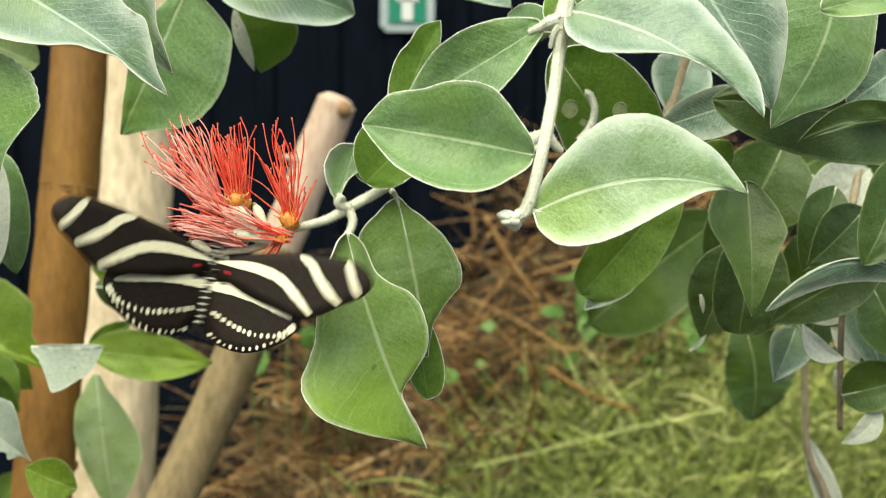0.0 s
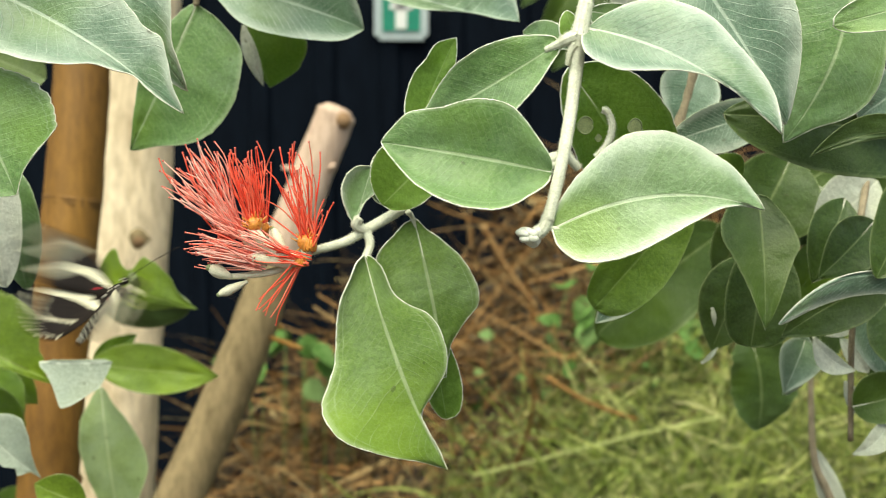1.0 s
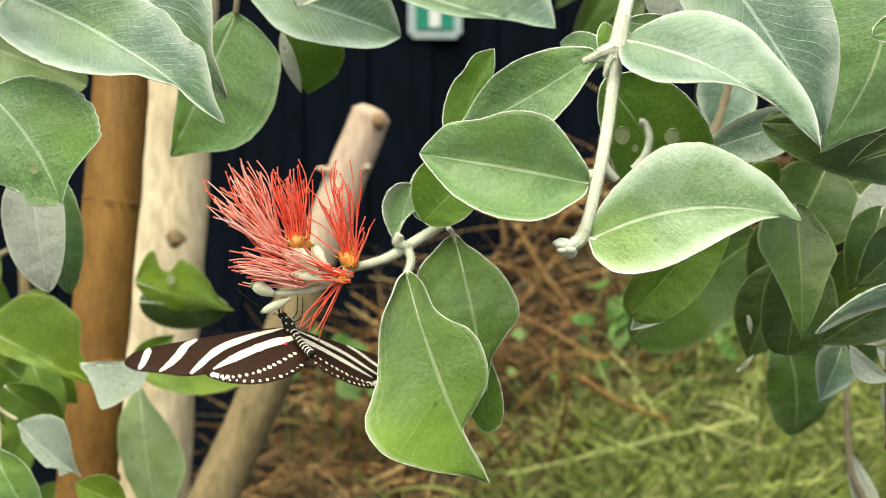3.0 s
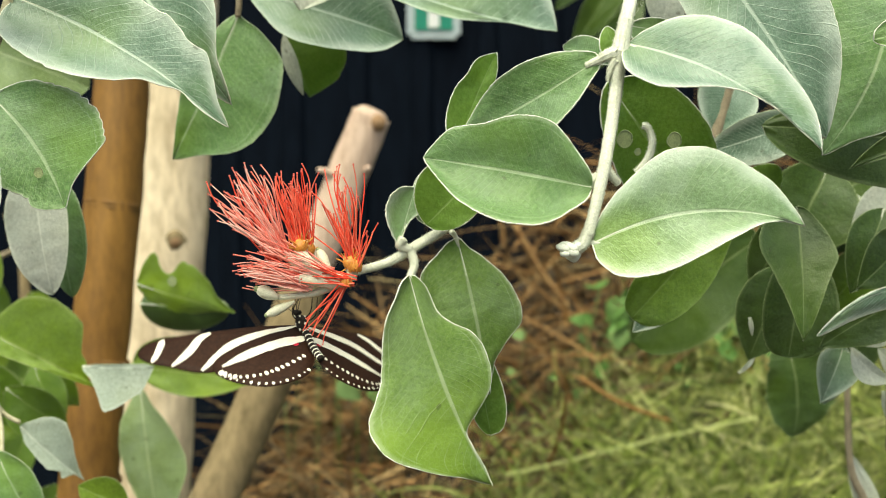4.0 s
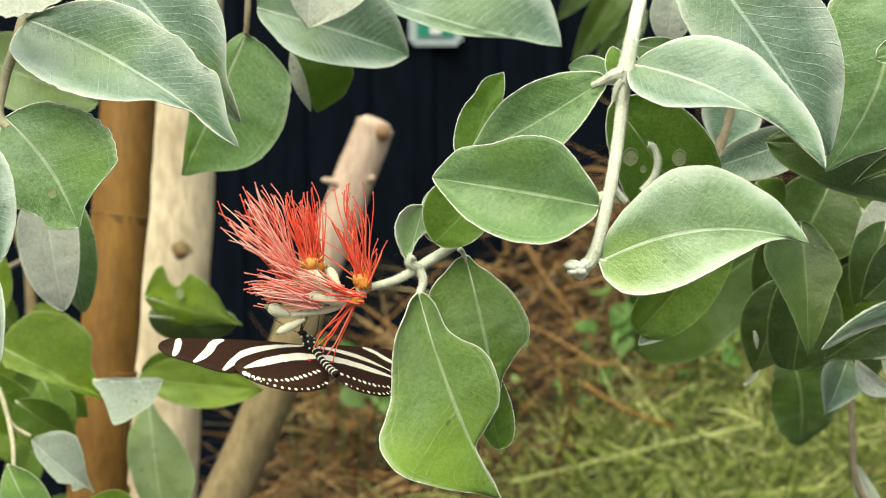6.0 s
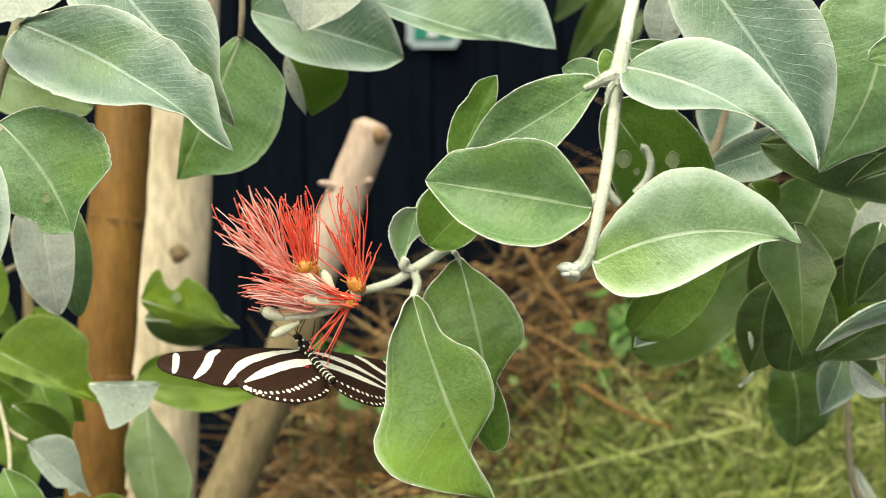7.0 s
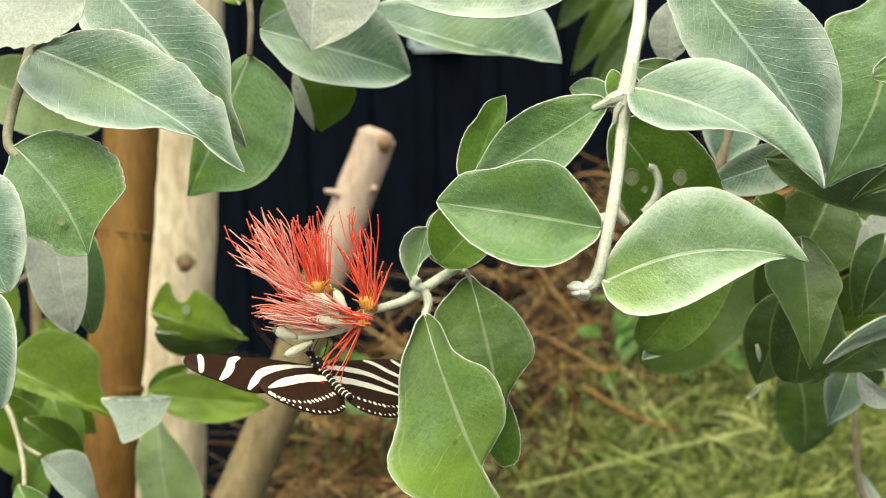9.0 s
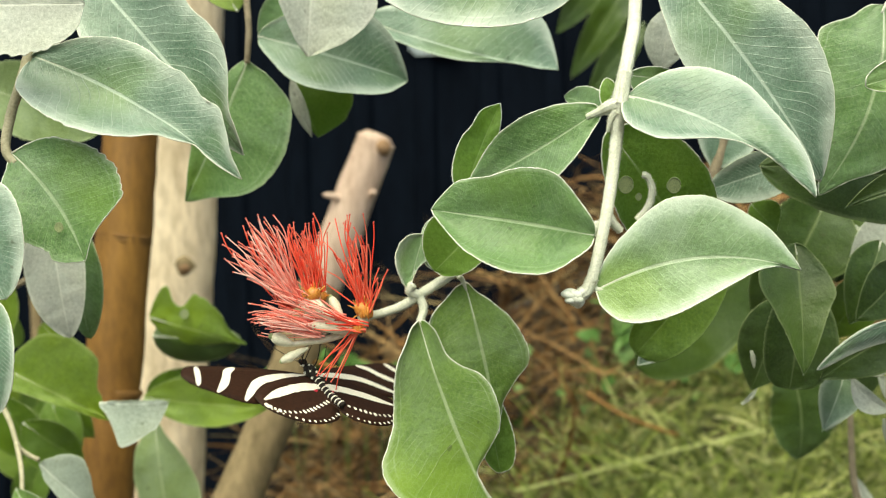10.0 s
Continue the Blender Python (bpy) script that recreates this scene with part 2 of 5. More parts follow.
def tube(bm, line, r0, r1, sides=8, mat=0, lumps=0.0, cap=True):
    """A tapered round stem along a line."""
    rings, up = [], Vector((0.31, 0.17, 0.93))
    for i, p in enumerate(line):
        d = (line[min(i + 1, len(line) - 1)] - line[max(i - 1, 0)]).normalized()
        s = d.cross(up)
        s = s.normalized() if s.length > 1e-4 else d.orthogonal().normalized()
        up = s.cross(d)
        f = i / max(1, len(line) - 1)
        r = (r0 + (r1 - r0) * f)
        ring = []
        for k in range(sides):
            a = math.tau * k / sides
            rr = r * (1 + lumps * noise.noise(p * (0.6 / max(r, 1e-5)) + Vector((k * 1.7, 0, 0))))
            ring.append(bm.verts.new(p + s * math.cos(a) * rr + up * math.sin(a) * rr))
        rings.append(ring)
    for a, b in zip(rings, rings[1:]):
        for k in range(sides):
            bm.faces.new((a[k], a[(k + 1) % sides], b[(k + 1) % sides], b[k])).material_index = mat
    if cap:
        bm.faces.new(rings[0][::-1]).material_index = mat
        bm.faces.new(rings[-1]).material_index = mat
    return rings


def blob(bm, centre, radii, mat=0, turn=None, segs=10, rings=7):
    m = Matrix.Translation(centre) @ (turn.to_4x4() if turn else Matrix()) @ Matrix.Diagonal((*radii, 1))
    r = bmesh.ops.create_uvsphere(bm, u_segments=segs, v_segments=rings, radius=1.0, matrix=m)
    for f in {f for v in r["verts"] for f in v.link_faces}:
        f.material_index = mat


def profile(widths, s):
    """Half width of a blade at s from its widths at even steps along, round at the base and pointed at the tip."""
    n = len(widths) + 1
    hull = lambda q: q ** 0.5 * (1 - q) ** 0.7
    g = [w / hull((k + 1) / n) for k, w in enumerate(widths)]
    g = [g[0] * 0.9] + g + [g[-1] * 0.8]
    f = min(max(s, 0.0), 1.0) * n
    k = min(int(f), n - 1)
    t = f - k
    a, b, c, d = g[max(k - 1, 0)], g[k], g[k + 1], g[min(k + 2, n)]
    v = 0.5 * (2 * b + (c - a) * t + (2 * a - 5 * b + 4 * c - d) * t * t + (3 * b - a - 3 * c + d) * t ** 3)
    return max(v * hull(min(max(s, 0.0), 1.0)), 0.0)


def fuzz(bm, a, b, away, rng, count, long, mat):
    """Short felt hairs that stand out between two points."""
    for n in range(count):
        p = a.lerp(b, rng.random())
        d = (away + Vector((rng.gauss(0, 1), rng.gauss(0, 1), rng.gauss(0, 1))) * 0.5).normalized()
        s = d.orthogonal().normalized() * 0.00005
        t = d.cross(s)
        v = [bm.verts.new(q) for q in (p + s, p - s * 0.5 + t, p - s * 0.5 - t, p + d * long * rng.uniform(0.35, 1.0))]
        for f in ((0, 1, 3), (1, 2, 3), (2, 0, 3)):
            bm.faces.new([v[k] for k in f]).material_index = mat


def leaf(parent, base, tip, left, right, kind="green", back="pale", peak=(0.45, 0.45), bow=0.0, fold=(12, 12), arch=0.06,
         hook=0.0, wave=0.012, chew=0.0, turn=0.0, seed=0, label="", power=1.8, stalk=None, twist=0.0, curl=(0.0, 0.0), fold_tip=None):
    """A leathery leaf: blade with upper face, felted under face and pale rim. left, right: half widths in metres of the two sides."""
    B, T = Vector(base) - spot(parent), Vector(tip) - spot(parent)
    axis = T - B
    L = axis.length
    ax = axis.normalized()
    nrm = (Vector((0, -1, 0.12)) - ax * ax.dot(Vector((0, -1, 0.12)))).normalized()
    nrm = Matrix.Rotation(radians(turn), 3, ax) @ nrm
    side = nrm.cross(ax)
    rng = random.Random(seed * 7 + 3)
    nu, nv = 64, 12
    felted = kind in ("grey", "soft", "green", "pale", "silver", "vivid", "lit")
    phase = rng.random() * 6
    wavy = wave * (0.6 + 0.8 * rng.random())

    def half(s, sgn):
        w, p = (left, peak[0]) if sgn > 0 else (right, peak[1])
        nick = 1 + (0.012 + 1.2 * chew) * noise.noise(Vector((s * 26 + seed, sgn * 5.3, 0.7))) + (0.008 + 0.5 * chew) * noise.noise(Vector((s * 70, sgn * 2.3, seed)))
        if isinstance(w, tuple):
            return profile(w, s) * nick
        a, b = power * p, power * (1 - p)
        s = min(max(s, 0.0), 1.0)
        h = (s ** a) * ((1 - s) ** b) / ((p ** a) * ((1 - p) ** b))
        if chew:
            h *= 1 - chew * max(0.0, noise.noise(Vector((s * 17 + seed, sgn * 3.1, 0.4)))) * (1 if 0.25 < s < 0.97 else 0)
        return max(h, 0.0) * w * nick

    bm = bmesh.new()
    uvl = bm.loops.layers.uv.new("UVMap")

    def place(s, v, lift):
        sgn = 1 if v >= 0 else -1
        f = fold[0] if sgn > 0 else fold[1]
        if fold_tip:
            f += ((fold_tip[0] if sgn > 0 else fold_tip[1]) - f) * s * s
        f = radians(f)
        h = half(s, sgn) * abs(v)
        y = bow * 4 * s * (1 - s) * L + sgn * h
        cup = math.tan(f) * h * (0.55 + 0.45 * abs(v))
        cup += (curl[0] if sgn > 0 else curl[1]) * h * abs(v) ** 3
        z = cup + arch * L * 4 * s * (1 - s) - hook * L * max(0.0, s - 0.72) ** 2 * 9
        z += wavy * L * math.sin(s * 9 + phase + sgn) * v * v
        z += 0.011 * L * noise.noise(Vector((s * 6, v * 2.5, seed * 1.3))) + 0.0045 * L * noise.noise(Vector((s * 15, v * 5, seed * 2.1))) + 0.001 * L * noise.noise(Vector((s * 38, v * 13, seed)))
        n = nrm
        if twist:
            n = Matrix.Rotation(radians(twist) * (s - 0.3), 3, ax) @ nrm
        return B + ax * (s * L) + n.cross(ax) * y + n * (z + lift)

    grids = []
    for lift in (0.00022, -0.00022):
        g = [[bm.verts.new(place(i / nu, (j / nv) * 2 - 1, lift)) for j in range(nv + 1)] for i in range(nu + 1)]
        grids.append(g)
    for n, g in enumerate(grids):
        for i in range(nu):
            for j in range(nv):
                q = [(i, j), (i + 1, j), (i + 1, j + 1), (i, j + 1)]
                if n == 1:
                    q.reverse()
                q.reverse()
                f = bm.faces.new([g[a][b] for a, b in q])
                f.material_index = n
                for lp, (a, b) in zip(f.loops, q):
                    lp[uvl].uv = (a / nu, b / nv)
    top, bot = grids
    near = felted and base[1] < 0.52
    rim = 0.00027 if near else 0.00016
    # rolled pale rim along both margins, and the petiole
    for j0, sgn in ((0, -1), (nv, 1)):
        tube(bm, [(top[i][j0].co + bot[i][j0].co) / 2 for i in range(nu + 1)], rim * 1.1, rim * 0.8, 5, 2, 0.9)
    if felted and base[1] < 0.56 and L > 0.02:
        for j0, j1 in ((0, 2), (nv, nv - 2)):
            for i in range(1, nu):
                e = top[i][j0].co
                away = (e - top[i][j1].co).normalized()
                fuzz(bm, e, top[i + 1][j0].co, away, rng, 4 if kind in ("grey", "soft", "pale") else 1, 0.0009, 2)
    if stalk is not None:
        S = Vector(stalk) - spot(parent)
        tube(bm, smooth_line([S, S.lerp(B, 0.6) + nrm * -0.0005, B + ax * 0.004], 4), 0.0013, 0.0008, 6, 3, 0.1)
    # raised midrib on the under face
    tube(bm, [place(i / nu, 0.0, -0.0004) for i in range(nu)], 0.0008, 0.0002, 5, 3)
    return finish("leaf", bm, [LEAVES[kind], LEAVES[back], RIM if near else (PALERIM if felted else DULLRIM), TWIG], parent, label)


def stem(parent, points, r0, r1, mat=None, name="stem", label="", lumps=0.1, steps=8, sides=10):
    bm = bmesh.new()
    rings = tube(bm, [p - spot(parent) for p in smooth_line(points, steps)], r0, r1, sides, 0, lumps)
    if (mat or TWIG) is TWIG and points[0][1] < 0.52:
        rng = random.Random(len(points))
        for a, b in zip(rings, rings[1:]):
            mid = sum((v.co for v in a), Vector()) / len(a)
            for k in range(sides):
                fuzz(bm, a[k].co, b[k].co, (a[k].co - mid).normalized(), rng, 6, 0.0010, 0)
    return finish(name, bm, [mat or TWIG], parent, label)


def floret(parent, base, angle, spread, short, long, count, mat, deep, cup, seed):
    """Stamens that fan from a cup: angle is the fan's middle, degrees up from the right; deep: how far it opens to and from the viewer."""
    rng = random.Random(seed)
    o = Vector(base) - spot(parent)
    bm = bmesh.new()
    for n in range(count):
        a = radians(angle + rng.gauss(0, 0.55) * spread)
        b = radians(rng.uniform(-1, 1) * deep)
        d = Vector((math.cos(a) * math.cos(b), math.sin(b), math.sin(a) * math.cos(b)))
        ln = rng.uniform(short, long)
        p0 = o + Vector((rng.uniform(-1, 1), rng.uniform(-1, 1), rng.uniform(-1, 1))) * 0.0022
        sag = Vector((rng.uniform(-1, 1), rng.uniform(-1, 1), rng.uniform(-0.4, 1.0))) * ln * 0.13
        line = smooth_line([p0, p0 + d * ln * 0.4 + sag * 0.5, p0 + d * ln * 0.75 + sag, p0 + d * ln + sag * 0.6], 4)
        tube(bm, line, 0.00034, 0.0002, 5, 0)
        blob(bm, line[-1], (0.00045, 0.00042, 0.0004), 2, None, 6, 4)
    if cup:
        ax = Vector((math.cos(radians(angle)), 0.1, math.sin(radians(angle))))
        tube(bm, [o - ax * 0.006, o - ax * 0.003, o + ax * 0.001, o + ax * 0.003], 0.0016, 0.0032, 10, 3, 0.2)
        blob(bm, o + ax * 0.0014 + Vector((0, -0.0012, 0)), (0.0032, 0.003, 0.003), 1)
        for n in range(26):
            q = Vector((rng.gauss(0, 1), rng.gauss(0, 1), rng.gauss(0, 1))).normalized()
            q = (q + ax * 0.9).normalized()
            tube(bm, [o + q * 0.002, o + q * rng.uniform(0.004, 0.0075)], 0.00042, 0.0002, 4, 1)
    return finish("floret", bm, [mat, CUP, ANTHER, CALYX], parent, "fan of red stamens tipped with dots")


def nectar_cup(parent, centre, radius):
    """A ribbed orange cup at the foot of a floret."""
    o = Vector(centre) - spot(parent)
    bm = bmesh.new()
    for k in range(11):
        a = math.tau * k / 11
        blob(bm, o + Vector((math.cos(a), math.sin(a) * 0.8, 0)) * radius * 0.72, (radius * 0.3, radius * 0.3, radius * 0.85), 0, None, 6, 5)
    blob(bm, o, (radius * 0.8, radius * 0.7, radius * 0.7), 0)
    return finish("nectar_cup", bm, [CUP], parent, "orange ribbed nectar cup")


def capsule(parent, base, tip, radius, name="seed_capsule", label="", mats=None):
    """A felted ovoid with a flat puckered mouth."""
    a, b = Vector(base) - spot(parent), Vector(tip) - spot(parent)
    bm = bmesh.new()
    line = [a.lerp(b, k / 9) for k in range(10)]
    rings = tube(bm, line, radius, radius, 12, 0, 0.3)
    for k, ring in enumerate(rings):
        f = k / 9
        size = (0.35, 0.5, 0.72, 0.9, 1.0, 1.05, 1.06, 1.0, 0.84, 0.5)[k]
        for v in ring:
            v.co = line[k] + (v.co - line[k]) * size
    blob(bm, b, (radius * 0.55,) * 3, 1)
    return finish(name, bm, mats or [CALYX, FRESH], parent, label)


def bud(parent, centre, size):
    """A terminal bud of small overlapping felted scales, with hairs on them."""
    o = Vector(centre) - spot(parent)
    rng = random.Random(4)
    bm = bmesh.new()
    for k in range(14):
        p = o + Vector((rng.uniform(-1, 1), rng.uniform(-0.6, 0.6), rng.uniform(-0.6, 0.6))) * size * 0.72
        blob(bm, p, (size * rng.uniform(0.35, 0.62), size * 0.45, size * rng.uniform(0.26, 0.42)), 0, Matrix.Rotation(rng.uniform(-0.5, 0.9), 3, "Y"), 10, 7)
        for n in range(9):
            d = Vector((rng.gauss(0, 1), rng.gauss(-0.3, 1), rng.gauss(0, 1))).normalized()
            fuzz(bm, p + d * size * 0.3, p + d * size * 0.36, d, rng, 1, 0.0006, 0)
    return finish("bud", bm, [RIM], parent, "pale felted leaf bud")


def blemish(parent, centre, radius):
    """A round window eaten in a leaf, with a pale corky rim."""
    o = Vector(centre) - spot(parent)
    bm = bmesh.new()
    ring = [o + Vector((math.cos(k * math.tau / 24) * radius * (0.9 + 0.1 * math.sin(k * 0.6)), 0, math.sin(k * math.tau / 24) * radius * 1.1)) for k in range(24)]
    tube(bm, ring + ring[:1], radius * 0.09, radius * 0.09, 5, 0)
    f = bm.faces.new([bm.verts.new(p) for p in ring])
    f.material_index = 1
    return finish("blemish", bm, [DULLRIM, FRESH], parent, "round eaten window with a pale rim")


FRESH = speckled("fresh_green", (0.20, 0.27, 0.12), (0.36, 0.42, 0.20), 300, 0.6)
ANTHER = speckled("red_anther", (0.5, 0.03, 0.025), (0.85, 0.22, 0.16), 900, 0.5)


# ---- the shrub with its hanging twig ----
shrub = thing("flowering_shrub", (0.1, 0.5, 0.0), "grey-green leathery-leaved shrub with felted twigs and one red flower", "shrub")
stem(shrub, [(0.0847, 0.4802, 1.5364), (0.0772, 0.4535, 1.4571), (0.0720, 0.4345, 1.4394), (0.0690, 0.4274, 1.4287), (0.0673, 0.4260, 1.4195), (0.0661, 0.4249, 1.4082), (0.0638, 0.4199, 1.3940), (0.0608, 0.4134, 1.3800), (0.0576, 0.4103, 1.3661), (0.0544, 0.4090, 1.3540)], 0.0027, 0.00205, TWIG, 'twig', label='pale felted hanging twig')
stem(shrub, [(0.42, 0.86, -0.05), (0.44, 0.84, 0.6), (0.43, 0.82, 1.2), (0.38, 0.76, 1.62), (0.24, 0.64, 1.74), (0.09, 0.54, 1.7), (-0.06, 0.55, 1.68)], 0.022, 0.005, WOODTWIG, 'trunk', label='brown stem that arches over', sides=12)
stem(shrub, [(0.12, 0.555, 1.708), (0.1, 0.5, 1.62), (0.0847, 0.4802, 1.5364)], 0.0045, 0.0027, WOODTWIG, 'bough')
stem(shrub, [(-0.04, 0.55, 1.684), (-0.09, 0.6, 1.6), (-0.1021, 0.6242, 1.5154)], 0.004, 0.0021, WOODTWIG, 'bough')
stem(shrub, [(-0.06, 0.55, 1.68), (-0.14, 0.52, 1.6), (-0.1682, 0.492, 1.5052)], 0.004, 0.0026, WOODTWIG, 'bough')
stem(shrub, [(0.3, 0.69, 1.71), (0.26, 0.64, 1.6), (0.2553, 0.6195, 1.4906)], 0.006, 0.0042, WOODTWIG, 'bough')
bud(shrub, (0.0479, 0.4075, 1.3483), 0.0049)
stem(shrub, [(0.0548, 0.4092, 1.3556), (0.0528, 0.4087, 1.3512), (0.0503, 0.4082, 1.3495)], 0.00205, 0.0023, TWIG, 'twig')
leaf(shrub, (0.0561, 0.4091, 1.3508), (0.1281, 0.3979, 1.3588), (0.0115, 0.016, 0.02, 0.0226, 0.0228, 0.0219, 0.019, 0.0152, 0.0104), (0.014, 0.0178, 0.0188, 0.0178, 0.0152, 0.0116, 0.0075, 0.0033, 0.0008), 'soft', stalk=(0.0537, 0.4092, 1.3524), fold=(6, 14), fold_tip=(-10, 50), curl=(-0.1, 0.1), arch=0.04, hook=0.04, label='broad grey-green leaf with a white felted edge', bow=0.111, seed=1)
leaf(shrub, (0.0562, 0.4125, 1.3707), (-0.004, 0.4108, 1.3813), (0.0087, 0.0137, 0.017, 0.0181, 0.0184, 0.0174, 0.0153, 0.0121, 0.0068), (0.0094, 0.0151, 0.0191, 0.0202, 0.0196, 0.0176, 0.0145, 0.013, 0.01), 'green', stalk=(0.0603, 0.4136, 1.3788), fold=(24, 22), curl=(0.3, -0.2), arch=0.05, bow=-0.007, seed=2)
leaf(shrub, (0.0603, 0.4273, 1.4171), (0.0095, 0.4417, 1.3872), (0.0049, 0.0082, 0.0106, 0.0124, 0.0136, 0.0132, 0.0125, 0.0087, 0.0043), (0.0067, 0.0102, 0.012, 0.0133, 0.0133, 0.0128, 0.0109, 0.0081, 0.0045), 'green', stalk=(0.0666, 0.4258, 1.4215), fold=(22, 8), bow=0.021, seed=3)
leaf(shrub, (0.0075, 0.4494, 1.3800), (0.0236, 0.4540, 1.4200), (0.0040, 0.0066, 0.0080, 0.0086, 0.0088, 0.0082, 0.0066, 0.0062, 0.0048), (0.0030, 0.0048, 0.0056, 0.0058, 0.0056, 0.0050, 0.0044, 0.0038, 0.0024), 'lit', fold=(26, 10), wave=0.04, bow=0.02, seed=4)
leaf(shrub, (0.0699, 0.4259, 1.4221), (0.1311, 0.3933, 1.3863), (0.0145, 0.0187, 0.0204, 0.0207, 0.0196, 0.017, 0.0146, 0.0123, 0.0081), (0.0121, 0.0146, 0.0147, 0.0108, 0.0056, 0.0019, 0.0005, 0.0002, 0.0006), 'grey', stalk=(0.0683, 0.4258, 1.4217), fold=(0, 22), fold_tip=(-30, 60), curl=(-0.3, 0.3), arch=0.04, hook=0.08, bow=0.062, seed=5)
leaf(shrub, (0.0822, 0.4626, 1.4852), (0.15, 0.4418, 1.3885), (0.0147, 0.0174, 0.0193, 0.021, 0.0237, 0.0247, 0.0227, 0.0187, 0.0111), (0.0064, 0.0124, 0.0172, 0.0203, 0.0199, 0.0184, 0.0146, 0.0107, 0.0065), 'grey', stalk=(0.0779, 0.4636, 1.4943), fold=(14, 4), arch=0.03, hook=0.06, bow=0.019, seed=6)
leaf(shrub, (0.189, 0.4899, 1.4598), (0.1599, 0.4805, 1.3797), (0.015, 0.0176, 0.0186, 0.0196, 0.0211, 0.0218, 0.0204, 0.0155, 0.0062), (0.0133, 0.0257, 0.0278, 0.0276, 0.0251, 0.0213, 0.0168, 0.0115, 0.0058), 'green', fold=(-4, -8), stalk=(0.1982, 0.4909, 1.4691), bow=0.081, seed=7)
leaf(shrub, (0.2133, 0.4623, 1.4363), (0.1685, 0.4517, 1.4251), 0.0074, 0.0078, 'green', peak=(0.5, 0.6), power=1.2, fold=(15, 0), seed=8)
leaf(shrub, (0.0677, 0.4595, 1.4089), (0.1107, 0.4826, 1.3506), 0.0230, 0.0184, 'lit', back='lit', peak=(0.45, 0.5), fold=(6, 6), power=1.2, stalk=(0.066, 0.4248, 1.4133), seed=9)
stem(shrub, [(0.0695, 0.4280, 1.4311), (0.0677, 0.4260, 1.4225), (0.0670, 0.4255, 1.4188)], 0.0026, 0.0034, TWIG, 'node')
stem(shrub, [(0.0670, 0.4255, 1.4192), (0.0664, 0.4248, 1.4147), (0.0655, 0.4235, 1.4062)], 0.0034, 0.0012, TWIG, 'node')
stem(shrub, [(0.0666, 0.4250, 1.4190), (0.0625, 0.4252, 1.4178), (0.0603, 0.4262, 1.4166), (0.0550, 0.4278, 1.4141)], 0.0027, 0.0011, TWIG, 'petiole')
stem(shrub, [(0.0656, 0.4240, 1.4159), (0.0636, 0.4240, 1.4131), (0.0625, 0.4238, 1.4086)], 0.0019, 0.0003, TWIG, 'petiole')
blemish(shrub, (0.0739, 0.4538, 1.3869), 0.00310)
blemish(shrub, (0.0932, 0.4537, 1.3864), 0.00288)
blemish(shrub, (0.079, 0.4532, 1.382), 0.00133)
blemish(shrub, (-0.1523, 0.4446, 1.3739), 0.00180)
stem(shrub, [(0.0729, 0.4182, 1.3757), (0.0766, 0.4168, 1.3808), (0.0778, 0.4155, 1.387), (0.076, 0.4151, 1.392), (0.074, 0.4152, 1.3928)], 0.00142, 0.00081, TWIG, 'stipule', label='pale green curled young leaf')
stem(shrub, [(0.0606, 0.4134, 1.3796), (0.0628, 0.4140, 1.3755), (0.0660, 0.4157, 1.3721)], 0.0016, 0.0013, TWIG, 'petiole')
leaf(shrub, (0.0665, 0.4351, 1.4151), (0.0494, 0.4561, 1.4224), 0.0034, 0.0065, 'green', peak=(0.5, 0.5), seed=10)
leaf(shrub, (0.0676, 0.4353, 1.4168), (0.0634, 0.4368, 1.4289), 0.0051, 0.0029, 'lit', peak=(0.4, 0.5), power=1.2, seed=11)
leaf(shrub, (0.074, 0.4571, 1.4307), (0.1026, 0.4769, 1.4275), 0.0045, 0.0135, 'green', seed=12)
leaf(shrub, (0.112, 0.5623, 1.4669), (0.1086, 0.5686, 1.4354), 0.0109, 0.0109, 'pale', seed=13)
leaf(shrub, (0.0568, 0.439, 1.4736), (-0.0295, 0.4383, 1.4706), 0.0254, 0.0194, 'grey', peak=(0.45, 0.5), power=1.2, fold=(8, 8), seed=14)
leaf(shrub, (-0.0409, 0.6292, 1.4683), (0.0648, 0.6365, 1.4402), (0.0125, 0.019, 0.0234, 0.0266, 0.029, 0.0308, 0.0311, 0.0308, 0.0234), (0.005, 0.0062, 0.0067, 0.0064, 0.0054, 0.0034, 0.0013, 0.0007, 0.001), 'grey', fold=(-12, 30), bow=-0.04, seed=15)
leaf(shrub, (-0.0968, 0.6070, 1.4591), (-0.0181, 0.6246, 1.4354), (0.012, 0.02, 0.025, 0.028, 0.029, 0.028, 0.025, 0.02, 0.012), (0.011, 0.0175, 0.0205, 0.0208, 0.0198, 0.0182, 0.0162, 0.0136, 0.009), 'grey', fold=(6, 26), curl=(0, 0.3), hook=0.05, seed=16)
leaf(shrub, (-0.0822, 0.6356, 1.438), (-0.0703, 0.642, 1.4047), (0.011, 0.016, 0.0203, 0.0241, 0.0273, 0.0265, 0.0245, 0.0209, 0.0157), (0.0007, 0.0014, 0.0022, 0.0027, 0.0028, 0.003, 0.0032, 0.0027, 0.0013), 'lit', back='lit', fold=(8, 8), bow=0.0, seed=17)
leaf(shrub, (-0.0828, 0.6305, 1.4372), (-0.0726, 0.6319, 1.4052), 0.0031, 0.0044, 'pale', seed=18)
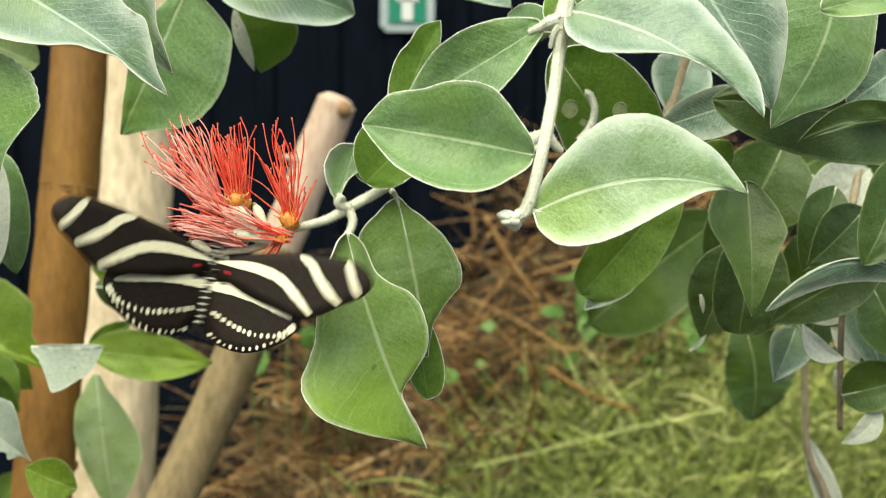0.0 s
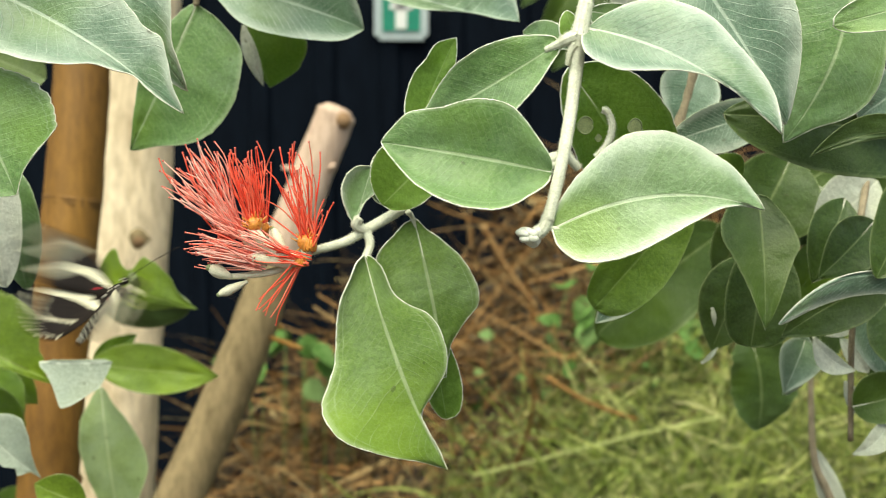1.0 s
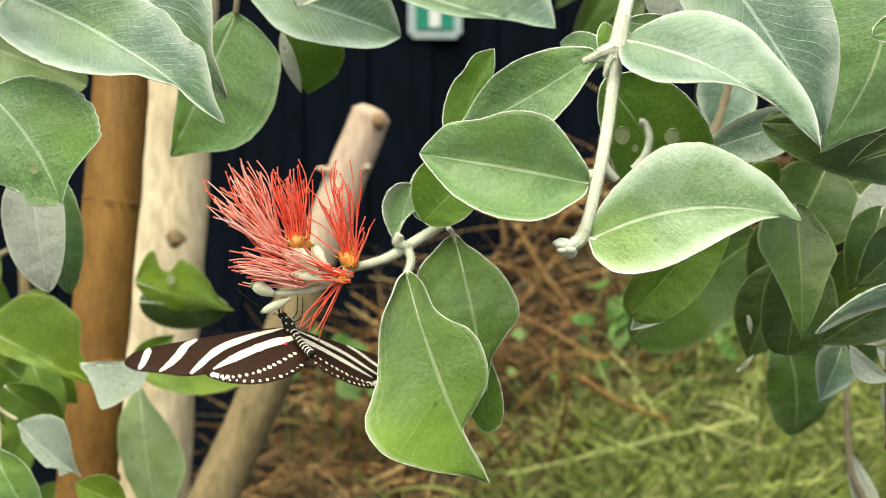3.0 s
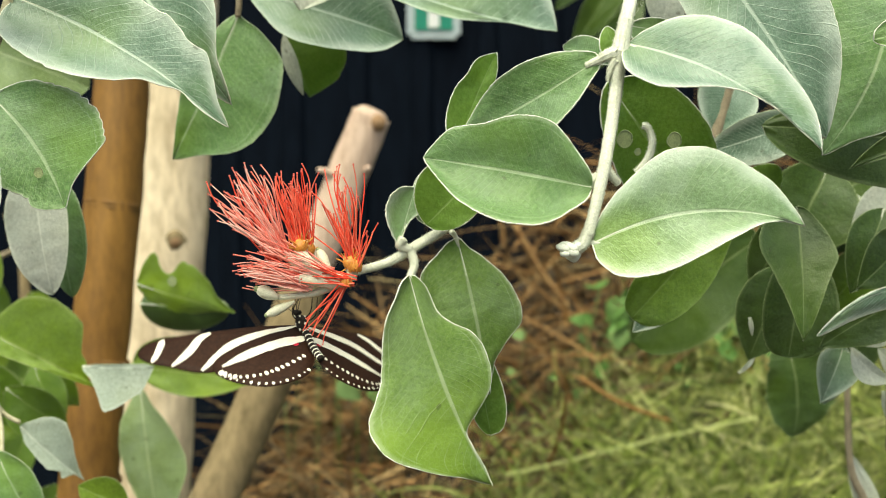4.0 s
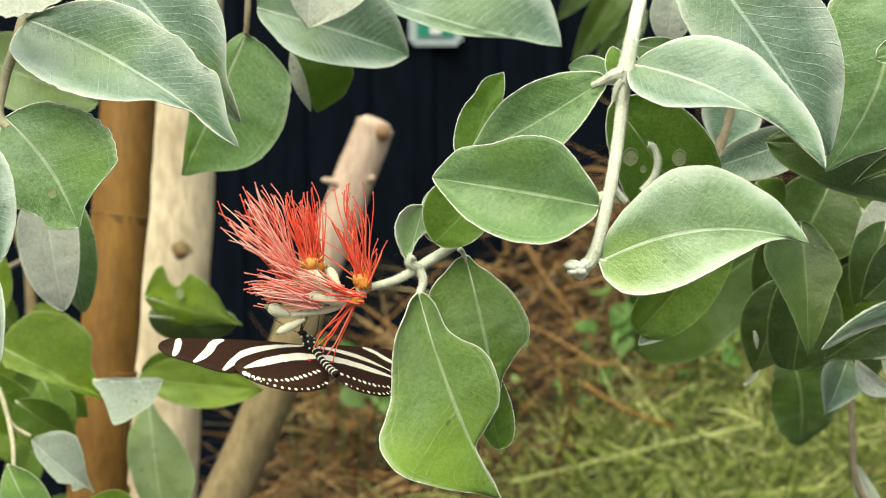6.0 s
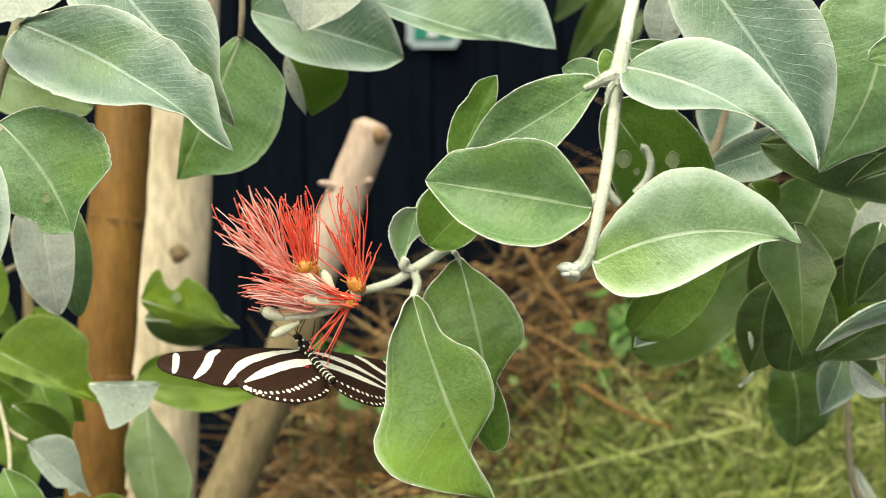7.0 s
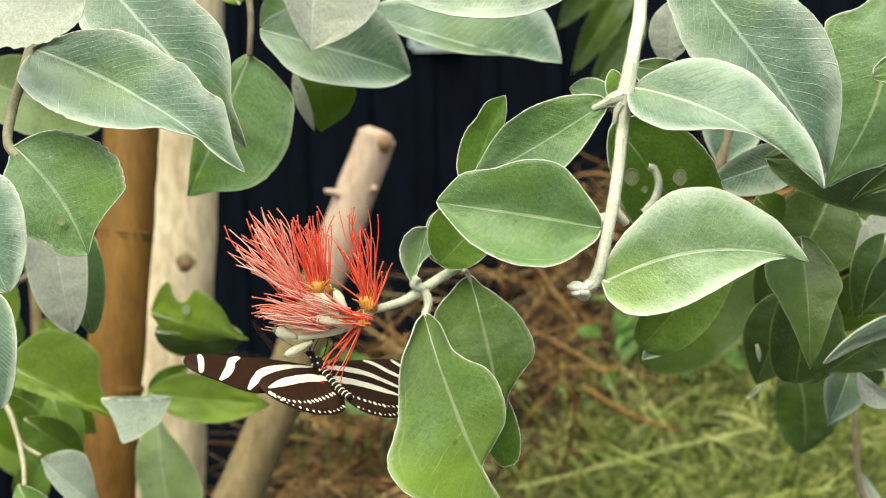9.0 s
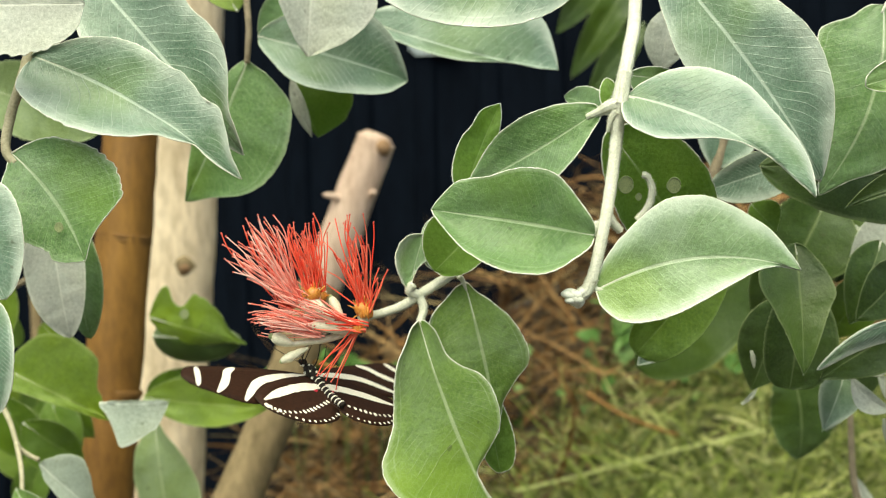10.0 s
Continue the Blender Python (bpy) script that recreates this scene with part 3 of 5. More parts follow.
leaf(shrub, (-0.0619, 0.5834, 1.5085), (-0.067, 0.5762, 1.4462), (0.0097, 0.0194, 0.0257, 0.0291, 0.0325, 0.0337, 0.0312, 0.0256, 0.0166), (0.0055, 0.011, 0.0157, 0.0156, 0.0153, 0.015, 0.0122, 0.0091, 0.0055), 'pale', back='green', fold=(14, 24), bow=0.0, seed=19)
leaf(shrub, (-0.1034, 0.6114, 1.4464), (-0.1407, 0.6178, 1.3714), (0.0296, 0.0351, 0.0378, 0.0392, 0.0384, 0.0368, 0.0328, 0.0243, 0.0111), (0.0065, 0.0094, 0.0108, 0.0113, 0.0112, 0.0106, 0.0084, 0.006, 0.0031), 'green', fold=(10, 6), stalk=(-0.1018, 0.6079, 1.4604), bow=0.015, seed=20)
stem(shrub, [(-0.1021, 0.6242, 1.5154), (-0.1035, 0.6157, 1.4847), (-0.1017, 0.6083, 1.4634), (-0.1032, 0.6082, 1.4451)], 0.00211, 0.00150, WOODTWIG, 'stem')
leaf(shrub, (-0.1094, 0.6194, 1.4733), (-0.1292, 0.6334, 1.5082), 0.0122, 0.0184, 'lime', seed=21)
leaf(shrub, (-0.0991, 0.6279, 1.4588), (-0.0689, 0.6413, 1.487), 0.0124, 0.0187, 'green', seed=22)
stem(shrub, [(-0.1682, 0.492, 1.5052), (-0.1706, 0.4825, 1.4666), (-0.1715, 0.4748, 1.4427), (-0.177, 0.4671, 1.4194), (-0.1776, 0.4604, 1.4052), (-0.1728, 0.4577, 1.3988)], 0.00257, 0.00187, TANTWIG, 'twig')
leaf(shrub, (-0.1696, 0.4748, 1.4427), (-0.0828, 0.4543, 1.3922), (0.007, 0.0127, 0.0166, 0.0194, 0.0208, 0.0212, 0.0206, 0.0197, 0.0205, 0.0186, 0.0166, 0.017, 0.0109, 0.0044), (0.0134, 0.0171, 0.0193, 0.0202, 0.0206, 0.0204, 0.0189, 0.0163, 0.0123, 0.006, 0.0035, 0.0006, 0.0013, 0.0012), 'grey', fold=(2, 32), fold_tip=(-8, 60), curl=(0, 0.25), hook=0.08, arch=0.04, chew=0.012, bow=0.048, seed=23)
leaf(shrub, (-0.1645, 0.5006, 1.4923), (-0.0852, 0.4804, 1.401), (0.0109, 0.0187, 0.021, 0.0232, 0.0241, 0.0242, 0.0235, 0.0228, 0.0237, 0.0236, 0.0205, 0.0146, 0.0073, 0.0041), (0.0053, 0.0097, 0.0126, 0.0159, 0.0193, 0.0201, 0.0203, 0.0204, 0.0186, 0.0164, 0.0142, 0.0114, 0.0077, 0.0039), 'grey', fold=(12, 16), hook=0.06, bow=0.016, seed=24)
leaf(shrub, (-0.1744, 0.4582, 1.403), (-0.1427, 0.4454, 1.3602), (0.0136, 0.0177, 0.0202, 0.0224, 0.0243, 0.0259, 0.0268, 0.0275, 0.0274, 0.0272, 0.0263, 0.0234, 0.0098, 0.0038), (0.0056, 0.01, 0.0131, 0.0155, 0.0169, 0.0182, 0.0192, 0.019, 0.0186, 0.0172, 0.014, 0.012, 0.0113, 0.0075), 'green', fold=(4, 10), arch=0.02, chew=0.03, bow=0.069, seed=25)
leaf(shrub, (-0.218, 0.4564, 1.4603), (-0.1383, 0.4468, 1.4608), 0.0134, 0.0205, 'pale', back='green', peak=(0.5, 0.62), power=1.0, chew=0.05, seed=26)
leaf(shrub, (-0.1836, 0.4286, 1.3915), (-0.1631, 0.4139, 1.35), 0.0196, 0.0128, 'grey', peak=(0.42, 0.4), power=1.1, fold=(12, 8), seed=27)
leaf(shrub, (-0.1695, 0.414, 1.3505), (-0.1676, 0.409, 1.3072), 0.0101, 0.0084, 'grey', peak=(0.45, 0.4), power=1.1, seed=28)
leaf(shrub, (-0.2810, 0.6900, 1.4397), (-0.2121, 0.7100, 1.4110), 0.024, 0.022, 'fresh', peak=(0.45, 0.45), power=1.1, seed=29)
leaf(shrub, (-0.1939, 0.557, 1.3701), (-0.1883, 0.56, 1.3077), 0.0152, 0.0146, 'pale', back='green', peak=(0.4, 0.45), fold=(16, 20), power=1.2, seed=30)
leaf(shrub, (-0.1922, 0.5765, 1.3641), (-0.1846, 0.5796, 1.3033), 0.0146, 0.0087, 'green', peak=(0.4, 0.45), fold=(16, 20), power=1.2, seed=31)

# twig that carries the flower; it gives under the butterfly
flower_twig = stem(shrub, [(0.0596, 0.4199, 1.3731), (0.0471, 0.4445, 1.3687), (0.0243, 0.4672, 1.3648), (0.0036, 0.4595, 1.3511), (-0.0109, 0.4524, 1.3429), (-0.0187, 0.4509, 1.3386), (-0.0321, 0.4504, 1.3348)], 0.0028, 0.0015, TWIG, "flower_twig", "felted twig end with a red brush flower")
stem(flower_twig, [(-0.0102, 0.4515, 1.3437), (-0.0082, 0.4498, 1.3383), (-0.0097, 0.4473, 1.3337)], 0.00178, 0.00133, TWIG, 'petiole')
stem(flower_twig, [(-0.0098, 0.4515, 1.3434), (-0.0138, 0.4497, 1.3455), (-0.0124, 0.4491, 1.3484)], 0.00200, 0.00155, TWIG, 'petiole')
leaf(flower_twig, (-0.0101, 0.4443, 1.3346), (0.0223, 0.4324, 1.2541), (0.0046, 0.0057, 0.0066, 0.0104, 0.0163, 0.0188, 0.0192, 0.0183, 0.0154, 0.0085, 0.0007, 0.0001, 0.0004, 0.0005), (0.0067, 0.0119, 0.0154, 0.0178, 0.02, 0.0225, 0.0268, 0.0314, 0.0318, 0.0302, 0.0265, 0.0207, 0.014, 0.0064), 'vivid', fold=(-24, 20), arch=0.03, wave=0.035, label='drooping wavy-edged green leaf', bow=-0.032, seed=32)
leaf(flower_twig, (0.0086, 0.461, 1.3473), (0.022, 0.4573, 1.2841), (0.0031, 0.007, 0.0104, 0.0136, 0.0157, 0.0172, 0.0182, 0.0182, 0.0169, 0.0118, 0.0076, 0.0041, 0.0025, 0.0011), (0.0085, 0.0151, 0.0184, 0.0213, 0.0241, 0.0249, 0.0253, 0.0257, 0.026, 0.0248, 0.0224, 0.02, 0.0172, 0.0091), 'vivid', fold=(-8, 8), stalk=(0.0063, 0.4573, 1.35), bow=0.014, seed=33)
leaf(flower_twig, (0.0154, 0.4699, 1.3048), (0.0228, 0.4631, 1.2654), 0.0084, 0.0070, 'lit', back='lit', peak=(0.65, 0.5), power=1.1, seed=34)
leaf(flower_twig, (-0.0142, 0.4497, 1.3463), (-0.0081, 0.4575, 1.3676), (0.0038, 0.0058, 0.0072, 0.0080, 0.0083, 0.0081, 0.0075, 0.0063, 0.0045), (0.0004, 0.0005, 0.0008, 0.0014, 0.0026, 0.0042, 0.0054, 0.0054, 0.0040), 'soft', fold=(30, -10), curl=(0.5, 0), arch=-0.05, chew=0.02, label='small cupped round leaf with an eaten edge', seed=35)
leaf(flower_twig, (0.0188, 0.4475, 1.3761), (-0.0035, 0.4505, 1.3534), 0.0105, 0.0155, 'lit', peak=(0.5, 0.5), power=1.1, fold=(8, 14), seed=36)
leaf(flower_twig, (-0.002, 0.4597, 1.3529), (-0.0054, 0.4622, 1.3731), 0.0059, 0.0068, 'green', peak=(0.4, 0.4), power=1.1, seed=37)

# ---- the brush flower: five florets of long stamens, capsules below ----
floret(flower_twig, (-0.0496, 0.4484, 1.3429), 98, 15, 0.0210, 0.0332, 34, FILAMENT, 18, 1, 1)
floret(flower_twig, (-0.0579, 0.4443, 1.3421), 124, 22, 0.0252, 0.0395, 38, PALEFIL, 22, 0, 2)
floret(flower_twig, (-0.0634, 0.4518, 1.338), 112, 14, 0.0223, 0.0380, 24, FILAMENT, 20, 0, 3)
floret(flower_twig, (-0.0328, 0.4477, 1.3377), 96, 16, 0.0210, 0.0420, 22, FILAMENT, 16, 1, 4)
floret(flower_twig, (-0.0317, 0.4456, 1.3366), 72, 9, 0.0132, 0.0209, 7, FILAMENT, 14, 0, 5)
floret(flower_twig, (-0.0458, 0.4431, 1.333), 172, 13, 0.0186, 0.0329, 36, PALEFIL, 16, 0, 6)
floret(flower_twig, (-0.0489, 0.4408, 1.3307), 170, 15, 0.0153, 0.0295, 30, PALEFIL, 18, 0, 7)
floret(flower_twig, (-0.0332, 0.441, 1.3318), 232, 13, 0.0197, 0.0273, 7, FILAMENT, 12, 0, 8)
stem(flower_twig, [(-0.031, 0.4505, 1.3353), (-0.0352, 0.447, 1.332), (-0.0449, 0.4445, 1.3279), (-0.0558, 0.4433, 1.3263), (-0.0623, 0.4423, 1.326)], 0.00177, 0.00110, CALYX, 'flower_stalk')
capsule(flower_twig, (-0.0604, 0.4413, 1.326), (-0.0685, 0.4397, 1.3297), 0.0024, label="pale green seed capsule")
capsule(flower_twig, (-0.0545, 0.443, 1.3242), (-0.0652, 0.4412, 1.3192), 0.0017, label="white felted seed capsule")
capsule(flower_twig, (-0.0405, 0.4453, 1.3344), (-0.0455, 0.4468, 1.3440), 0.0019, label="white felted seed capsule")
stem(flower_twig, [(-0.0405, 0.4449, 1.3312), (-0.0491, 0.4434, 1.3347), (-0.0545, 0.4429, 1.3392), (-0.0578, 0.4434, 1.3431)], 0.00175, 0.00110, CALYX, 'flower_stalk')
stem(flower_twig, [(-0.0355, 0.443, 1.3319), (-0.0424, 0.4413, 1.3346), (-0.0477, 0.4408, 1.3386), (-0.0514, 0.4414, 1.3434), (-0.0532, 0.4416, 1.3451)], 0.00262, 0.00196, CALYX, 'flower_stalk')
stem(flower_twig, [(-0.0381, 0.4419, 1.3314), (-0.0466, 0.4401, 1.333), (-0.0521, 0.4402, 1.3337)], 0.00240, 0.00175, CALYX, 'flower_stalk')
nectar_cup(flower_twig, (-0.0313, 0.4458, 1.3379), 0.0030)
nectar_cup(flower_twig, (-0.0342, 0.44, 1.3324), 0.0024)
floret(flower_twig, (-0.0313, 0.439, 1.3325), 166, 12, 0.0109, 0.0228, 12, FILAMENT, 8, 0, 13)
floret(flower_twig, (-0.0515, 0.4426, 1.3448), 104, 11, 0.0153, 0.0273, 30, FILAMENT, 10, 1, 9)
floret(flower_twig, (-0.0401, 0.4404, 1.3352), 160, 24, 0.0131, 0.0327, 26, PALEFIL, 20, 0, 10)
floret(flower_twig, (-0.0308, 0.4478, 1.3385), 108, 18, 0.0155, 0.0310, 20, FILAMENT, 12, 0, 11)
floret(flower_twig, (-0.0582, 0.4463, 1.3421), 140, 14, 0.0198, 0.0353, 22, PALEFIL, 12, 0, 12)

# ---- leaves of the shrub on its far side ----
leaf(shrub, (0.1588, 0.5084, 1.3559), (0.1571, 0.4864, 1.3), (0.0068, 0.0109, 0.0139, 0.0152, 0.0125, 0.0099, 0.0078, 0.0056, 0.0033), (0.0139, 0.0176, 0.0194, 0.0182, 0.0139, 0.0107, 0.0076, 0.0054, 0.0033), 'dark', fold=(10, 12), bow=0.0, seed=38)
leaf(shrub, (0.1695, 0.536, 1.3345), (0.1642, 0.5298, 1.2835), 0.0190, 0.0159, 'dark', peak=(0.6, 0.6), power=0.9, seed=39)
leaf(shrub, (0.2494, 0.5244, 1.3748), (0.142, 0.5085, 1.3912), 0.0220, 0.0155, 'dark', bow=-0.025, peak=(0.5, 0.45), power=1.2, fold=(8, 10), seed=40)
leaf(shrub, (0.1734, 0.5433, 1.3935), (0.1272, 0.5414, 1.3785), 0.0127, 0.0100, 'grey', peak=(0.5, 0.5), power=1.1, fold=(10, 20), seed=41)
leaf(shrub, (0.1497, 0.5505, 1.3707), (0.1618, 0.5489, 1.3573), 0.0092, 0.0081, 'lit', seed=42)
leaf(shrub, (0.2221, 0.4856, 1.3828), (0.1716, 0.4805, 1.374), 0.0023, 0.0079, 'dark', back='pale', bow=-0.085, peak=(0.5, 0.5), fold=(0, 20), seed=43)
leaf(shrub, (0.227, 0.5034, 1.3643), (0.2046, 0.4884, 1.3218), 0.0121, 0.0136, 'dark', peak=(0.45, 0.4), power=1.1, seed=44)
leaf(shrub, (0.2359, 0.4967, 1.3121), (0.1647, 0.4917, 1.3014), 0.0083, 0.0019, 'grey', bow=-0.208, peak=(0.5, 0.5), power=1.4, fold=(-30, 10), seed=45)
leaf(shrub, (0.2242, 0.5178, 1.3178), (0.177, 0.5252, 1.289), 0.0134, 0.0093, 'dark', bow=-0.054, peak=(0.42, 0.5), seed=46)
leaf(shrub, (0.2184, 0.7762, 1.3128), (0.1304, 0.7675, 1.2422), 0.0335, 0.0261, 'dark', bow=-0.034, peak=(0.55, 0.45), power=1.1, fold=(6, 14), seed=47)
leaf(shrub, (0.1339, 0.5284, 1.3542), (0.0893, 0.5221, 1.3032), 0.0161, 0.0130, 'moss', bow=0.0, peak=(0.6, 0.6), power=1.0, fold=(10, 12), seed=48)
leaf(shrub, (0.1245, 0.5648, 1.3225), (0.0966, 0.5607, 1.2893), 0.0112, 0.0084, 'grey', seed=49)
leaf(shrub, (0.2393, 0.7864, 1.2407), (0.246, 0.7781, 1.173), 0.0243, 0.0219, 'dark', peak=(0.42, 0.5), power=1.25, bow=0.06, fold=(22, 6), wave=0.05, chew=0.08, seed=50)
leaf(shrub, (0.2103, 0.5891, 1.2747), (0.1986, 0.5857, 1.2467), 0.0106, 0.0118, 'grey', peak=(0.3, 0.3), fold=(30, 20), seed=51)
leaf(shrub, (0.2248, 0.5654, 1.2956), (0.2081, 0.5641, 1.283), 0.0084, 0.0112, 'pale', seed=52)
leaf(shrub, (0.1987, 0.5445, 1.2854), (0.2189, 0.542, 1.2692), 0.0032, 0.0070, 'pale', bow=-0.124, seed=53)
leaf(shrub, (0.2298, 0.576, 1.3011), (0.2485, 0.5702, 1.2575), 0.0170, 0.0114, 'grey', back='pale', peak=(0.6, 0.5), seed=54)
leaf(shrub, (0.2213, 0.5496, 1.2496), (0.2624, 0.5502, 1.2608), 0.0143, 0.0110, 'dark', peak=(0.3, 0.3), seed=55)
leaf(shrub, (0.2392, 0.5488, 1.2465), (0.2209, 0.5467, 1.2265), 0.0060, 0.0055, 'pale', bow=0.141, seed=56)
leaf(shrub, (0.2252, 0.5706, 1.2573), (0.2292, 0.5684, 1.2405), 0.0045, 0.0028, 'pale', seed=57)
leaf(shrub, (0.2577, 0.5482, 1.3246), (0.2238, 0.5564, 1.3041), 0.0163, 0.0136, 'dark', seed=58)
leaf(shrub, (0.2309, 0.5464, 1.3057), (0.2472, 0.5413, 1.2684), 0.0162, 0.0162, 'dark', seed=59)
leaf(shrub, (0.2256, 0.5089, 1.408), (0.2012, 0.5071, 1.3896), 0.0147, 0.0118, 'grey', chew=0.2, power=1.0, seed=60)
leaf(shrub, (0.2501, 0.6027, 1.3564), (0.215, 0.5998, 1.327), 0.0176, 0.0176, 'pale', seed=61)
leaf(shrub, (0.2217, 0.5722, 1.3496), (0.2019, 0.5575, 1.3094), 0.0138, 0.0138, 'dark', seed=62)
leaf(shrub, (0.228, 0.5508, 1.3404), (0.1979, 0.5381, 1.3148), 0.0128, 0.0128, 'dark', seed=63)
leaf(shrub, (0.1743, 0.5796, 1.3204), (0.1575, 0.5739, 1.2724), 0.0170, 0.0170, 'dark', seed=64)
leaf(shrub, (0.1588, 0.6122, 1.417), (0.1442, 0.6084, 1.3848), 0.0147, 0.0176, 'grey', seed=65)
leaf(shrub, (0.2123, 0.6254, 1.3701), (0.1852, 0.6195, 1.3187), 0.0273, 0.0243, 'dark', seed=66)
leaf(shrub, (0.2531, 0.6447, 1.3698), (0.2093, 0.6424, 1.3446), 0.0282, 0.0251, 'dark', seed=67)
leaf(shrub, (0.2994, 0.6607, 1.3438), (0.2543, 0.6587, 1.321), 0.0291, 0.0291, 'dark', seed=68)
# fill leaves added in the gaps, dark green in place of deep shade
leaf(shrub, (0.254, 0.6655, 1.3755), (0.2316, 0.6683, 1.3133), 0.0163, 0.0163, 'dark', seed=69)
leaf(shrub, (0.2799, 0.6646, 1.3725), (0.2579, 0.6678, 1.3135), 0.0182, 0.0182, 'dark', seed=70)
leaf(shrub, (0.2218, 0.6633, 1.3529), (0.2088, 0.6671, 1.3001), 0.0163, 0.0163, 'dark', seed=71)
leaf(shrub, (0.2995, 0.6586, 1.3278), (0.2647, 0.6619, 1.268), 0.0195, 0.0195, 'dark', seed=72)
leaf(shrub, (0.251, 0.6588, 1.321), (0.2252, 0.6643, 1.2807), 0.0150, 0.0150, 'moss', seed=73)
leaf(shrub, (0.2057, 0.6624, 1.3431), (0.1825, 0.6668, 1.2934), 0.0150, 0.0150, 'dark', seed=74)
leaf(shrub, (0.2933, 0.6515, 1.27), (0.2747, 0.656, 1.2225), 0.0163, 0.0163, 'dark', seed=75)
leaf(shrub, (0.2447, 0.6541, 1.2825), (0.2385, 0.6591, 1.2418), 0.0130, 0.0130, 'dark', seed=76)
leaf(shrub, (0.2217, 0.6333, 1.3545), (0.2326, 0.6293, 1.324), 0.0093, 0.0123, 'pale', seed=77)
leaf(shrub, (0.2447, 0.5904, 1.2573), (0.2299, 0.5929, 1.2747), 0.0053, 0.0076, 'pale', seed=78)
# two small white bits of seed fluff, built as tiny pale leaves
leaf(shrub, (0.1489, 0.5419, 1.3001), (0.15, 0.5408, 1.2915), 0.0011, 0.0011, 'pale', seed=79)
leaf(shrub, (0.1464, 0.5484, 1.2716), (0.1541, 0.5494, 1.2792), 0.0011, 0.0011, 'pale', seed=80)
stem(shrub, [(0.1615, 0.6176, 1.4607), (0.1543, 0.6126, 1.4199), (0.1471, 0.6091, 1.3907), (0.1413, 0.6074, 1.3761)], 0.00411, 0.00294, WOODTWIG, 'stem')
stem(shrub, [(0.2442, 0.6029, 1.3564), (0.2311, 0.5788, 1.3236), (0.2224, 0.5564, 1.3041), (0.2207, 0.553, 1.2769), (0.224, 0.5572, 1.2305)], 0.00197, 0.00141, WOODTWIG, 'stem')
stem(shrub, [(0.2668, 0.7407, 1.2534), (0.2667, 0.7343, 1.2024), (0.269, 0.7297, 1.166), (0.2783, 0.7267, 1.1442), (0.2913, 0.7219, 1.1078)], 0.00184, 0.00294, WOODTWIG, 'stem')
leaf(shrub, (0.2705, 0.7407, 1.1741), (0.2988, 0.7305, 1.0967), 0.0074, 0.0097, 'pale', seed=81)
leaf(shrub, (0.2093, 0.594, 1.2804), (0.2053, 0.5995, 1.2429), 0.0089, 0.0077, 'grey', fold=(30, 30), seed=82)
stem(shrub, [(0.2553, 0.6195, 1.4906), (0.2546, 0.6302, 1.4156), (0.2413, 0.6029, 1.3564)], 0.00416, 0.00267, WOODTWIG, 'stem')
leaf(shrub, (0.2212, 1.3175, 1.5814), (0.1452, 1.3231, 1.4567), 0.0192, 0.0192, 'dark', seed=83)
leaf(shrub, (0.1959, 1.3189, 1.5944), (0.1298, 1.3289, 1.5083), 0.0180, 0.0180, 'dark', seed=84)
leaf(shrub, (0.2266, 1.3103, 1.5181), (0.1643, 1.321, 1.4371), 0.0167, 0.0167, 'dark', seed=85)
leaf(shrub, (0.1767, 1.3174, 1.5821), (0.2164, 1.3248, 1.4685), 0.0167, 0.0167, 'dark', seed=86)


# ---- fallen twigs and a long stalk on the bank ----
def loose(name, points, r0, r1, mat, label, category):
    at = Vector(points[0])
    bm = bmesh.new()
    tube(bm, [p - at for p in smooth_line(points, 6)], r0, r1, 8, 0, 0.2)
    ob = finish(name, bm, [mat])
    ob.location = at
    return tagged(ob, label, category, "loose stems on the bank")

loose('grass_stalk', [(0.109, 1.8597, 0.7919), (0.2288, 1.8438, 0.8259), (0.3737, 1.8289, 0.8685), (0.5109, 1.813, 0.9031)], 0.0038, 0.0028, STRAW, 'long pale green grass stalk lying on the bank', 'grass stalk')
loose('grass_stalk', [(0.3684, 1.8389, 0.7862), (0.5026, 1.8257, 0.8429), (0.7067, 1.8096, 0.8759)], 0.0028, 0.0019, STRAW, 'long pale green grass stalk lying on the bank', 'grass stalk')
loose('fallen_twig', [(0.2288, 1.8601, 0.9588), (0.2909, 1.8356, 0.9233), (0.3717, 1.8221, 0.8958)], 0.0037, 0.0028, BARK, 'short reddish brown twig lying in the grass', 'twig')
loose('fallen_twig', [(0.1347, 2.0895, 1.1859), (0.1792, 2.0599, 1.1091), (0.2279, 2.0319, 1.0448)], 0.0062, 0.0051, NEEDLE, 'thin brown dead twig among the needles', 'twig')
loose('fallen_twig', [(-0.3369, 1.959, 0.9434), (-0.2781, 1.9649, 0.992), (-0.2215, 1.9888, 1.0223)], 0.0069, 0.0059, BARK, 'bent reddish brown stem over the needles', 'twig')

# ---- sapling: smooth brown stem with lime leaves ----
sapling = thing("sapling", (-0.2863, 0.9437, 0.0), "young tree with a smooth brown stem and lime-green leaves", "tree")
stem(sapling, [(-0.2451, 1.0172, 1.7254), (-0.258, 0.989, 1.5361), (-0.2642, 0.9689, 1.4141), (-0.2712, 0.9575, 1.3208), (-0.2816, 0.9437, 1.2088), (-0.2894, 0.924, 1.0892), (-0.2996, 0.8999, 0.9338), (-0.3182, 0.8545, 0.5645), (-0.3545, 0.8279, -0.0627)], 0.02170, 0.02547, BARK, 'trunk', lumps=0.08, label='smooth brown stem with ring scars', sides=20)
